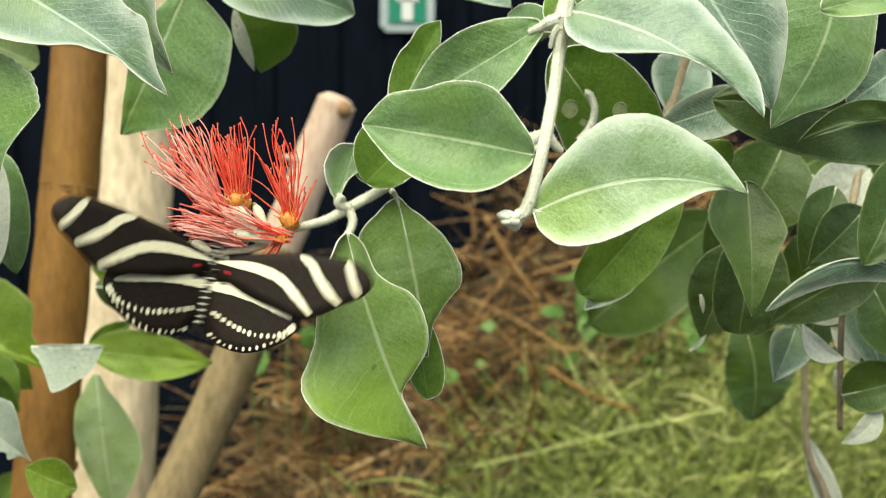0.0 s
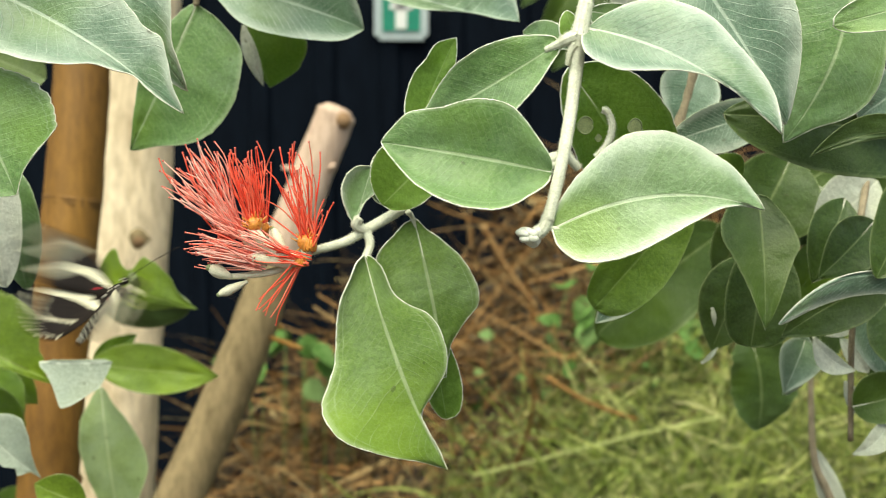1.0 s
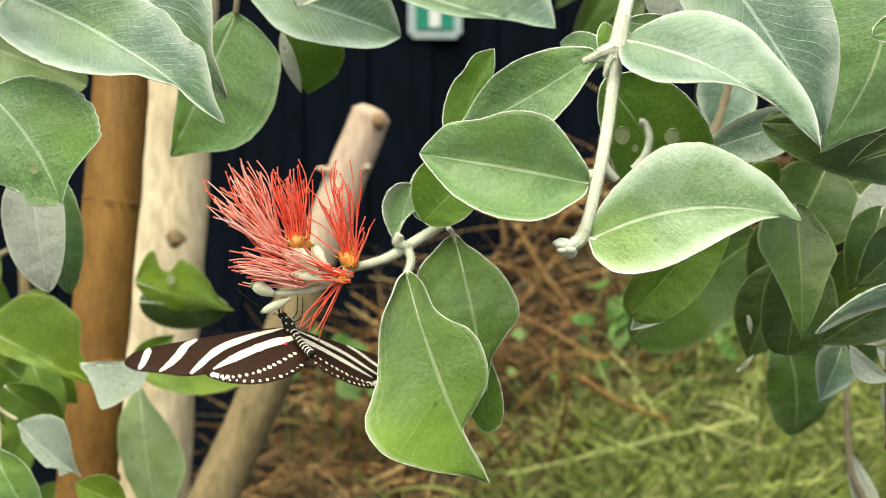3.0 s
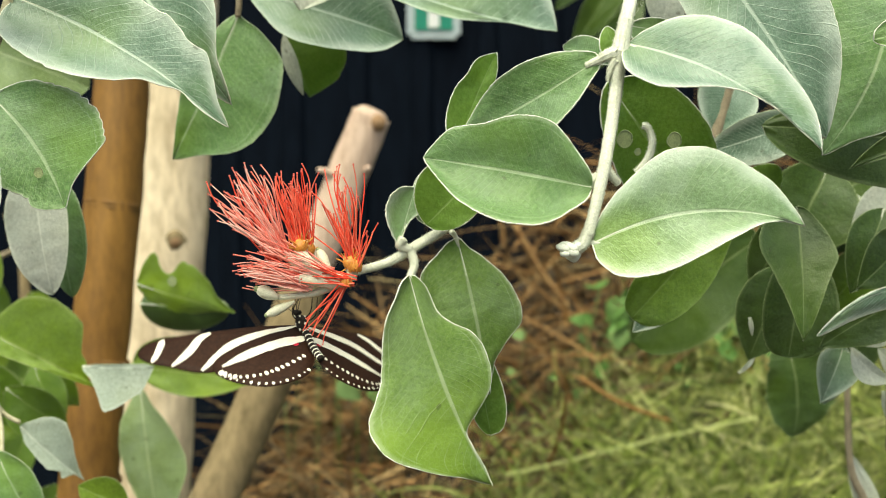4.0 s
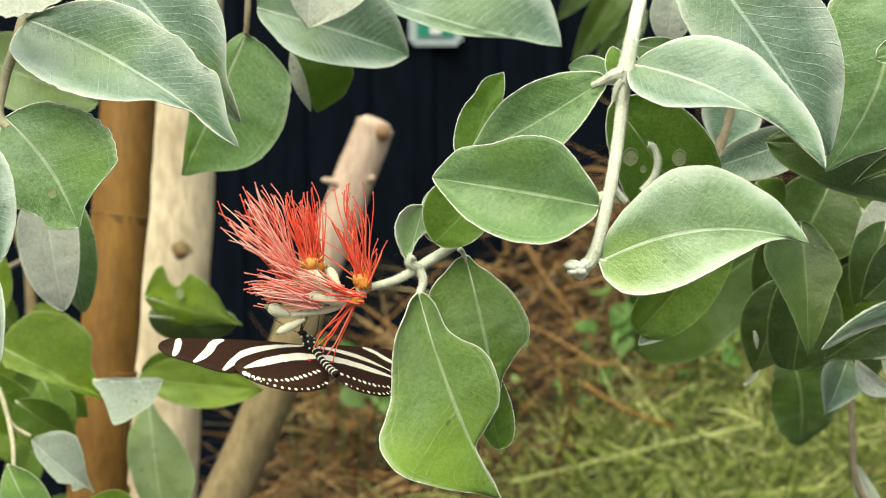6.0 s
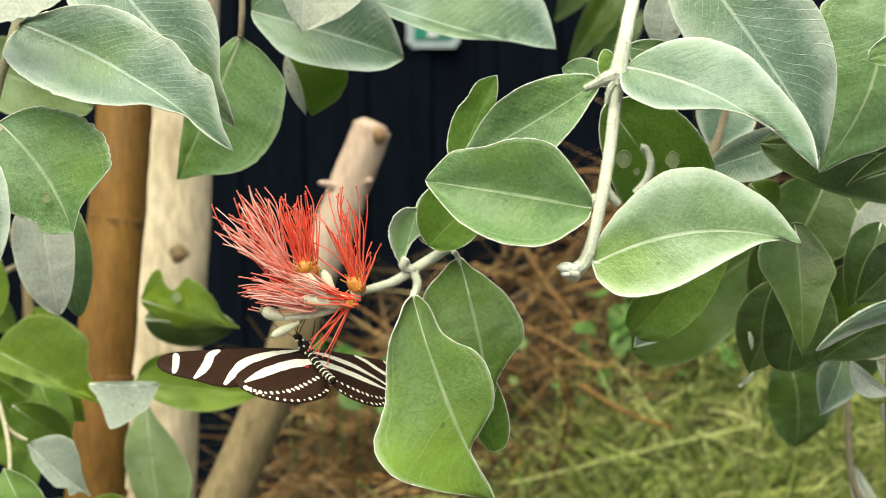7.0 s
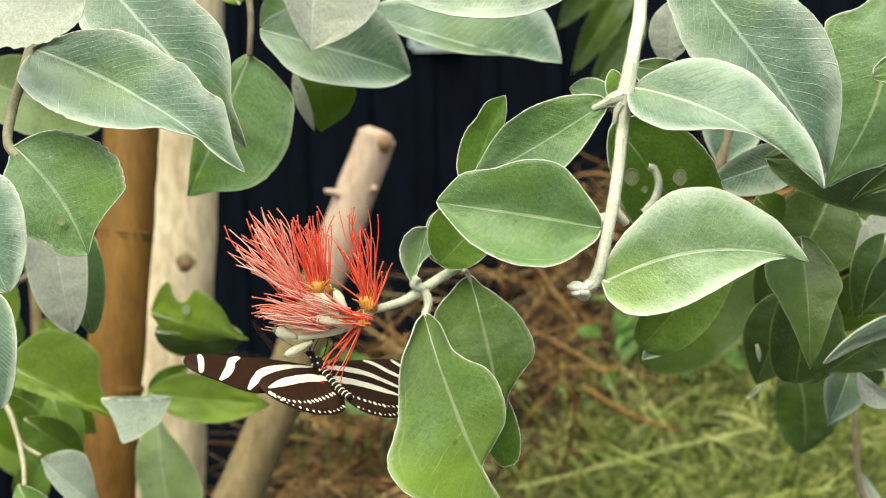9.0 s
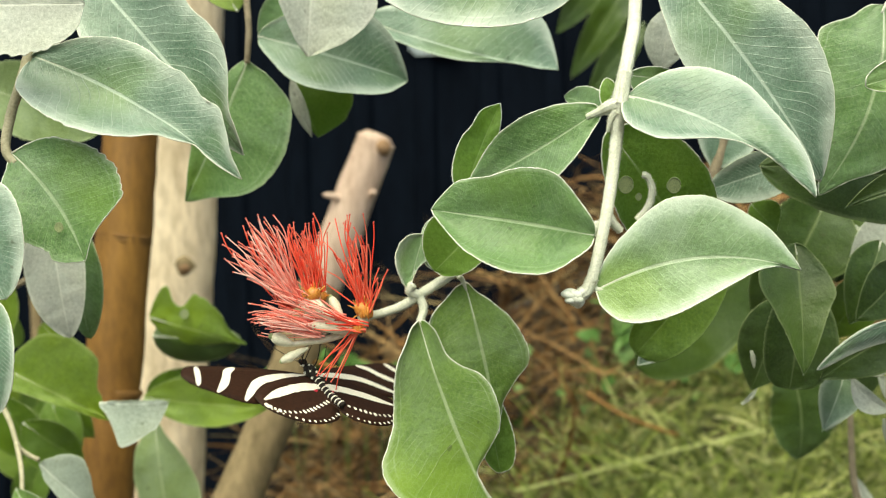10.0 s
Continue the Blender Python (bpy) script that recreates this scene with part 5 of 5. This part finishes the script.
def wing(name, parent, pts, side, drop):
    """A thin wing: black above, brown below."""
    line = round_outline(pts, side)
    bm = bmesh.new()
    mid = sum(line, Vector((0, 0))) / len(line)
    for up, mat in ((0.00012, 0), (-0.00012, 1)):
        rings = []
        for f in (1.0, 0.72, 0.42, 0.15):
            rings.append([bm.verts.new((q.x, q.y, camber(abs(q.x), q.y) + up + drop)) for q in (mid.lerp(p, f) for p in line)])
        for a, b in zip(rings, rings[1:]):
            for k in range(len(line)):
                q = (a[k], a[(k + 1) % len(line)], b[(k + 1) % len(line)], b[k])
                bm.faces.new(q).material_index = mat
        bm.faces.new(rings[-1]).material_index = mat
        if mat == 0:
            rim = rings[0]
        else:
            for k in range(len(line)):
                bm.faces.new((rim[k], rings[0][k], rings[0][(k + 1) % len(line)], rim[(k + 1) % len(line)]))
    bmesh.ops.recalc_face_normals(bm, faces=bm.faces)
    return finish(name, bm, [WING_BLACK, WING_BROWN], parent)


def band(parent, pts, side, w0, w1, drop, name="stripe", bulge=0.0):
    """A stripe of pale scales on both faces of a wing."""
    line = smooth_line([(side * x / 1000, y / 1000, 0) for x, y in pts], 6)
    rng = random.Random(len(pts) + int(w0 * 1e6))
    bm = bmesh.new()
    n = len(line) - 1
    for up, mat in ((0.0003, 0), (-0.0003, 1)):
        prev = None
        for k, p in enumerate(line):
            d = (line[min(k + 1, n)] - line[max(k - 1, 0)]).normalized()
            s = Vector((-d.y, d.x, 0))
            f = k / n
            w = (w0 + (w1 - w0) * f + bulge * 4 * f * (1 - f)) * (0.45 + 0.55 * min(1, f * 6, (1 - f) * 5)) * rng.uniform(0.9, 1.1)
            row = [bm.verts.new((q.x, q.y, camber(abs(q.x), q.y) + up + drop)) for q in (p - s * w, p + s * w)]
            if prev:
                bm.faces.new((prev[0], prev[1], row[1], row[0])).material_index = mat
            prev = row
    bmesh.ops.recalc_face_normals(bm, faces=bm.faces)
    return finish(name, bm, [CREAM, WHITE], parent)


def spots(parent, pts, side, count, r, drop, mats):
    """A row of pale spots along a wing's margin, on both faces."""
    line = smooth_line([(side * x / 1000, y / 1000, 0) for x, y in pts], 8)
    rng = random.Random(count)
    n = len(line) - 1
    for k in range(count):
        bm = bmesh.new()
        f = (k + 0.5) / count * n
        i = min(int(f), n - 1)
        p = line[i].lerp(line[i + 1], f - i)
        d = (line[i + 1] - line[i]).normalized()
        s = Vector((-d.y, d.x, 0))
        size = r * rng.uniform(0.65, 1.3)
        for up, mat in ((0.0003, 0), (-0.0003, 1)):
            ring = []
            for a in range(8):
                q = p + d * math.cos(a * math.tau / 8) * size * 0.8 + s * math.sin(a * math.tau / 8) * size * 1.15
                ring.append(bm.verts.new((q.x, q.y, camber(abs(q.x), q.y) + up + drop)))
            bm.faces.new(ring).material_index = mat
        finish("spot", bm, mats, parent)


def build_butterfly():
    fly = thing("butterfly", (0, 0, 0), "black and cream striped longwing butterfly feeding at the red flower", "butterfly")
    bm = bmesh.new()
    blob(bm, (0, 0.001, -0.0008), (0.0024, 0.0052, 0.0026), 0)
    for k in range(14):
        a = k * 2.4
        blob(bm, (0.0021 * math.cos(a), -0.003 + 0.0006 * k, -0.0008 + 0.0023 * math.sin(a)), (0.0005, 0.0007, 0.0005), 1, None, 6, 4)
    part("thorax", bm, [BODY, WHITE], fly, "black thorax with white dots")
    bm = bmesh.new()
    line = smooth_line([(0, -0.003, -0.0008), (0, -0.010, -0.0003), (0, -0.017, -0.0006), (0, -0.023, -0.0016)], 6)
    tube(bm, line, 0.0015, 0.0013, 9, 0, 0.1)
    for k in range(2, len(line) - 1, 2):
        tube(bm, [line[k] - Vector((0, -0.00025, 0)), line[k] + Vector((0, -0.00025, 0))], 0.00158, 0.00158, 9, 1)
    abdomen = part("abdomen", bm, [BODY, WHITE], fly, "slender black abdomen ringed with pale bands")
    bm = bmesh.new()
    blob(bm, (0, 0.0075, -0.001), (0.0017, 0.0015, 0.0015), 0)
    for sx in (-1, 1):
        blob(bm, (sx * 0.0013, 0.0082, -0.001), (0.0008, 0.0009, 0.0009), 0, None, 8, 6)
        blob(bm, (sx * 0.0008, 0.0072, 0.0004), (0.0004, 0.0004, 0.0003), 1, None, 6, 4)
    tube(bm, smooth_line([(0, 0.0085, -0.0015), (0, 0.0105, -0.003), (0, 0.0105, -0.006), (0, 0.009, -0.009)], 5), 0.00022, 0.00012, 5, 0)
    part("head", bm, [BODY, WHITE], fly)
    for sx in (-1, 1):
        bm = bmesh.new()
        line = smooth_line([(sx * 0.0006, 0.0085, -0.0002), (sx * 0.004, 0.016, 0.001), (sx * 0.008, 0.024, 0.0015), (sx * 0.0105, 0.03, 0.001)], 5)
        tube(bm, line, 0.00016, 0.00014, 5, 0)
        tube(bm, [line[-3], line[-2], line[-1]], 0.00018, 0.0004, 5, 0)
        part("antenna", bm, [BODY], fly)
        for fwd, out, reach in ((0.004, 0.004, 0.011), (0.001, 0.005, 0.012)):
            bm = bmesh.new()
            tube(bm, smooth_line([(sx * 0.0012, fwd * 0.6, -0.002), (sx * out, fwd + 0.001, -0.0045), (sx * out * 0.8, fwd + 0.003, -reach)], 5), 0.0003, 0.00016, 5, 0)
            part("leg", bm, [BODY], fly)
    wings = {}
    for side, word in ((1, "right"), (-1, "left")):
        fw = wing("forewing", fly, [(0.2, 1.6), (7, 4.6), (20, 7.6), (37, 9.4), (51, 10.0), (58, 8.6), (62.3, 4.8), (62.8, 1.0), (59.5, -3.2), (53, -7.0), (45, -12.2), (37, -13.8), (27, -11.4), (16, -8.6), (7, -5.2), (1.5, -4.0)], side, 0.0004)
        band(fw, [(0, 1.6), (8, 1.8), (18, 1.2), (27.5, -0.9), (35, -6.0), (42.5, -12.0)], side, 0.0006, 0.0013, 0.0004, bulge=0.0009)
        band(fw, [(10, 3.1), (18, 2.9), (26, 1.6)], side, 0.0005, 0.0004, 0.0004)
        band(fw, [(33.5, 8.4), (38.5, 6.2), (42.5, 1.6), (47, -2.6), (52.5, -6.6)], side, 0.0012, 0.0010, 0.0004, bulge=0.0006)
        band(fw, [(52, 9.2), (54, 5.5), (56.5, 1), (59.2, -2.6)], side, 0.0011, 0.0009, 0.0004, bulge=0.0003)
        spots(fw, [(5.3, -1.1), (6.2, -2.4)], side, 2, 0.0005, 0.0004, [RED, RED])
        hw = wing("hindwing", fly, [(-1.1, -1.9), (9.0, -1.3), (21.8, -5.2), (32.7, -11.3), (36.6, -17.1), (35.1, -22.4), (28.9, -27.6), (18.4, -31.3), (8.7, -30.5), (1.6, -27.2), (-2.4, -18.3), (-3.3, -8.0)], side, -0.0006)
        band(hw, [(-2.4, -7.4), (8.7, -8.2), (18.5, -11.0), (26.2, -14.3), (33.1, -17.8)], side, 0.0021, 0.0008, -0.0006, bulge=0.0008)
        spots(hw, [(0.9, -17.2), (9.8, -21.5), (18.5, -24.4), (28.3, -24.4), (34.4, -20.7)], side, 16, 0.0010, -0.0006, [CREAM, WHITE])
        spots(hw, [(0.7, -25.2), (8.7, -29.2), (18.5, -29.9), (28.3, -26.3), (34.7, -22.0)], side, 15, 0.0006, -0.0006, [CREAM, WHITE])
        spots(hw, [(2.9, -12.4), (3.9, -4.1)], side, 2, 0.0008, -0.0006, [WING_BLACK, RED])
        wings[word] = (fw, hw)
    return fly, wings, abdomen


butterfly, wings, abdomen = build_butterfly()
forewing_right, hindwing_right = wings["right"]
forewing_left, hindwing_left = wings["left"]


def give(x, z, degrees):
    """The flower twig's shift in metres and its turn about its fork."""
    fork = Matrix.Translation((-0.1053, -0.0485, 1.3437))
    return pose(x, 0, z) @ fork @ pose(0, 0, 0, 0, degrees, 0) @ fork.inverted()


def motions():
    walk(butterfly, [
        (0, pose(-0.0606, 0.4340, 1.3280, 74.2, 15.3, 6.1)),
        (0.1, pose(-0.0683, 0.3828, 1.3376, 68.5, 12.5, 48.7)),
        (0.2, pose(-0.0820, 0.4381, 1.3264, 79.4, 12.5, 18.4)),
        (0.3, pose(-0.0903, 0.4461, 1.3103, 41.6, 33.8, 3.2)),
        (0.4, pose(-0.1109, 0.4546, 1.3025, 81.8, 9.1, -34.5)),
        (0.5, pose(-0.1136, 0.4751, 1.3005, 76.0, 14.5, -36.3)),
        (0.6, pose(-0.1031, 0.4257, 1.3175, 88.2, 35.8, 36.1)),
        (0.7, pose(-0.1135, 0.4174, 1.3300, 95.0, 40.4, 56.2)),
        (0.8, pose(-0.1028, 0.4778, 1.3069, 105.2, 30.6, 31.6)),
        (0.9, pose(-0.1080, 0.4278, 1.3192, 83.7, 23.1, 54.4)),
        (1, pose(-0.1125, 0.4624, 1.3198, 47.7, 20.0, -32.7)),
        (1.1, pose(-0.1018, 0.4762, 1.3193, 49.5, 10.9, -76.2)),
        (1.2, pose(-0.0797, 0.4024, 1.3272, 94.9, 17.7, -114.4)),
        (1.3, pose(-0.0765, 0.4142, 1.3218, 114.3, 4.7, -41.6)),
        (1.4, pose(-0.0768, 0.4237, 1.3187, 116.4, -12.2, -52.8)),
        (1.5, pose(-0.0783, 0.4687, 1.3048, 141.5, 9.4, -86.7)),
        (1.6, pose(-0.0668, 0.4488, 1.3077, 138.7, -5.8, -107.7)),
        (1.8, pose(-0.0653, 0.4486, 1.3073, 154.6, -11.3, -135.5)),
        (2, pose(-0.0633, 0.4587, 1.3084, 138.8, -19.2, -141.7)),
        (2.1, pose(-0.0624, 0.4582, 1.3086, 143.0, -17.6, -142.2)),
        (2.3, pose(-0.0607, 0.4572, 1.3090, 151.3, -14.3, -143.4)),
        (2.5, pose(-0.0590, 0.4562, 1.3093, 159.6, -11.0, -144.5)),
        (3.3, pose(-0.0553, 0.4487, 1.3121, 155.2, -6.8, -149.4)),
        (3.8, pose(-0.0530, 0.4441, 1.3138, 152.5, -4.1, -152.5)),
        (4, pose(-0.0534, 0.4563, 1.3118, 150.8, -8.4, -149.5)),
        (4.2, pose(-0.0535, 0.4559, 1.3119, 152.0, -8.9, -148.9)),
        (4.5, pose(-0.0538, 0.4553, 1.3122, 153.7, -9.6, -147.9)),
        (5, pose(-0.0539, 0.4557, 1.3102, 152.5, -9.9, -145.4)),
        (5.5, pose(-0.0546, 0.4605, 1.3107, 155.9, -11.4, -143.3)),
        (6.2, pose(-0.0544, 0.4551, 1.3105, 153.7, -11.7, -140.5)),
        (6.6, pose(-0.0542, 0.4520, 1.3104, 152.4, -11.9, -138.9)),
        (6.8, pose(-0.0542, 0.4504, 1.3103, 151.7, -12.0, -138.1)),
        (7, pose(-0.0536, 0.4531, 1.3109, 151.6, -11.6, -138.2)),
        (7.5, pose(-0.0546, 0.4522, 1.3111, 146.6, -13.3, -137.0)),
        (8, pose(-0.0536, 0.4504, 1.3126, 150.9, -12.4, -136.5)),
        (8.5, pose(-0.0534, 0.4507, 1.3123, 151.0, -13.7, -137.9)),
        (9, pose(-0.0529, 0.4487, 1.3125, 151.1, -13.2, -133.8)),
        (9.3, pose(-0.0539, 0.4523, 1.3117, 152.2, -14.3, -133.0)),
        (9.5, pose(-0.0546, 0.4547, 1.3112, 153.0, -15.0, -132.5)),
        (9.7, pose(-0.0545, 0.4530, 1.3112, 152.4, -13.8, -132.9)),
        (10, pose(-0.0544, 0.4503, 1.3113, 151.4, -12.1, -133.4)),
    ])
    walk(forewing_right, [
        (0, flap(32, 1, 1)), (0.1, flap(43, -6, 1)), (0.2, flap(48, 7, 1)), (0.3, flap(78, -30, 1)), (0.4, flap(-4, 12, 1)),
        (0.5, flap(28, 6, 1)), (0.6, flap(77, -0, 1)), (0.7, flap(-14, 4, 1)), (0.8, flap(86, 7, 1)), (0.9, flap(7, -2, 1)),
        (1, flap(48, -16, 1)), (1.1, flap(-30, 13, 1)), (1.2, flap(81, -14, 1)), (1.3, flap(81, 13, 1)), (1.4, flap(80, 4, 1)),
        (1.5, flap(35, 8, 1)), (1.6, flap(62, 0, 1)), (1.8, flap(22, 0, 1)), (2, flap(32, -11, 1)), (2.1, flap(38, -10, 1)),
        (2.3, flap(22, -8, 1)), (2.5, flap(6, -6, 1)), (3.3, flap(35, 2, 1)), (3.8, flap(52, 6, 1)), (4, flap(19, -2, 1)),
        (4.2, flap(14, -2, 1)), (4.5, flap(7, -1, 1)), (5, flap(21, -6, 1)), (5.5, flap(5, 0, 1)), (6.2, flap(10, -3, 1)),
        (6.6, flap(12, -5, 1)), (6.8, flap(14, -6, 1)), (7, flap(11, -5, 1)), (7.5, flap(25, -12, 1)), (8, flap(4, -4, 1)),
        (8.5, flap(19, -9, 1)), (9, flap(4, -4, 1)), (9.3, flap(24, -7, 1)), (9.5, flap(35, -8, 1)), (9.7, flap(24, -7, 1)),
        (10, flap(3, -6, 1)),
    ])
    walk(forewing_left, [
        (0, flap(32, -1, -1)), (0.1, flap(48, -10, -1)), (0.2, flap(42, 8, -1)), (0.3, flap(25, -17, -1)), (0.4, flap(-15, 0, -1)),
        (0.5, flap(-1, 9, -1)), (0.6, flap(86, 7, -1)), (0.7, flap(59, 3, -1)), (0.8, flap(50, 6, -1)), (0.9, flap(76, -3, -1)),
        (1, flap(-12, 6, -1)), (1.1, flap(-31, 8, -1)), (1.2, flap(80, -11, -1)), (1.3, flap(80, 11, -1)), (1.4, flap(80, 4, -1)),
        (1.5, flap(35, 7, -1)), (1.6, flap(62, 0, -1)), (1.8, flap(22, 0, -1)), (2, flap(33, -13, -1)), (2.1, flap(38, -10, -1)),
        (2.3, flap(22, -6, -1)), (2.5, flap(8, -1, -1)), (3.3, flap(35, -2, -1)), (3.8, flap(52, -3, -1)), (4, flap(19, 4, -1)),
        (4.2, flap(14, 3, -1)), (4.5, flap(7, 2, -1)), (5, flap(22, -0, -1)), (5.5, flap(5, 4, -1)), (6.2, flap(10, 2, -1)),
        (6.6, flap(13, 1, -1)), (6.8, flap(14, 1, -1)), (7, flap(12, 1, -1)), (7.5, flap(25, -8, -1)), (8, flap(4, 3, -1)),
        (8.5, flap(19, -1, -1)), (9, flap(4, 5, -1)), (9.3, flap(24, 1, -1)), (9.5, flap(35, -2, -1)), (9.7, flap(24, 1, -1)),
        (10, flap(3, 5, -1)),
    ])
    walk(hindwing_right, [
        (0, flap(30, 7, 1)), (0.1, flap(42, 1, 1)), (0.2, flap(46, 6, 1)), (0.3, flap(76, -7, 1)), (0.4, flap(-6, 14, 1)),
        (0.5, flap(26, 13, 1)), (0.6, flap(76, 30, 1)), (0.7, flap(-16, 25, 1)), (0.8, flap(84, 29, 1)), (0.9, flap(6, 10, 1)),
        (1, flap(46, 30, 1)), (1.1, flap(-32, 29, 1)), (1.2, flap(79, 20, 1)), (1.3, flap(79, 27, 1)), (1.4, flap(79, 28, 1)),
        (1.5, flap(34, 15, 1)), (1.6, flap(60, 0, 1)), (1.8, flap(20, 0, 1)), (2, flap(30, -4, 1)), (2.1, flap(36, -3, 1)),
        (2.3, flap(20, -1, 1)), (2.5, flap(4, 1, 1)), (3.3, flap(34, 5, 1)), (3.8, flap(50, 4, 1)), (4, flap(18, 5, 1)),
        (4.2, flap(12, 5, 1)), (4.5, flap(6, 6, 1)), (5, flap(20, 1, 1)), (5.5, flap(4, 7, 1)), (6.2, flap(8, 4, 1)),
        (6.6, flap(10, 2, 1)), (6.8, flap(12, 1, 1)), (7, flap(10, 2, 1)), (7.5, flap(24, -5, 1)), (8, flap(2, 3, 1)),
        (8.5, flap(18, -2, 1)), (9, flap(2, 3, 1)), (9.3, flap(22, 0, 1)), (9.5, flap(34, -1, 1)), (9.7, flap(22, 0, 1)),
        (10, flap(2, 1, 1)),
    ])
    walk(hindwing_left, [
        (0, flap(30, 4, -1)), (0.1, flap(46, 5, -1)), (0.2, flap(40, 12, -1)), (0.3, flap(24, -9, -1)), (0.4, flap(-16, 11, -1)),
        (0.5, flap(-2, 11, -1)), (0.6, flap(84, 24, -1)), (0.7, flap(58, 20, -1)), (0.8, flap(48, 30, -1)), (0.9, flap(74, 8, -1)),
        (1, flap(-14, 9, -1)), (1.1, flap(-32, 24, -1)), (1.2, flap(79, 16, -1)), (1.3, flap(79, 22, -1)), (1.4, flap(79, 22, -1)),
        (1.5, flap(34, 12, -1)), (1.6, flap(60, 0, -1)), (1.8, flap(20, 0, -1)), (2, flap(32, -6, -1)), (2.1, flap(36, -5, -1)),
        (2.3, flap(20, -5, -1)), (2.5, flap(6, -6, -1)), (3.3, flap(34, -3, -1)), (3.8, flap(50, -2, -1)), (4, flap(18, -1, -1)),
        (4.2, flap(12, 2, -1)), (4.5, flap(6, 5, -1)), (5, flap(20, -2, -1)), (5.5, flap(4, 7, -1)), (6.2, flap(8, 3, -1)),
        (6.6, flap(12, 0, -1)), (6.8, flap(12, -1, -1)), (7, flap(10, 1, -1)), (7.5, flap(24, -4, -1)), (8, flap(2, 2, -1)),
        (8.5, flap(18, -2, -1)), (9, flap(2, 3, -1)), (9.3, flap(22, -1, -1)), (9.5, flap(34, -3, -1)), (9.7, flap(22, -2, -1)),
        (10, flap(2, -2, -1)),
    ])
    # the abdomen curls down in the turn and lies along the hindwings after it
    walk(abdomen, [(0.0, pose(0, 0, 0, 0)), (1.0, pose(0, 0, 0, 8)), (1.5, pose(0, 0, 0, 33)), (2.0, pose(0, 0, 0, 0)), (2.5, pose(0, 0, 0, 2)), (9.0, pose(0, 0, 0, 2)), (9.5, pose(0, 0, 0, 0)), (10.0, pose(0, 0, 0, 2))])
    # the flower twig sinks as the butterfly settles on it
    walk(flower_twig, [(0, give(-0.00132, 0.00485, 1.1)), (0.5, give(-0.00132, 0.00397, 0.9)), (1, give(-0.00110, 0.00286, 0.7)), (1.3, give(-0.00066, 0.00132, 0.3)), (1.5, give(0.00044, -0.00110, -0.3)), (1.7, give(0.00000, -0.00044, 0)), (2, give(0.00000, 0.00000, 0)), (10, give(0.00000, 0.00000, 0))])


motions()
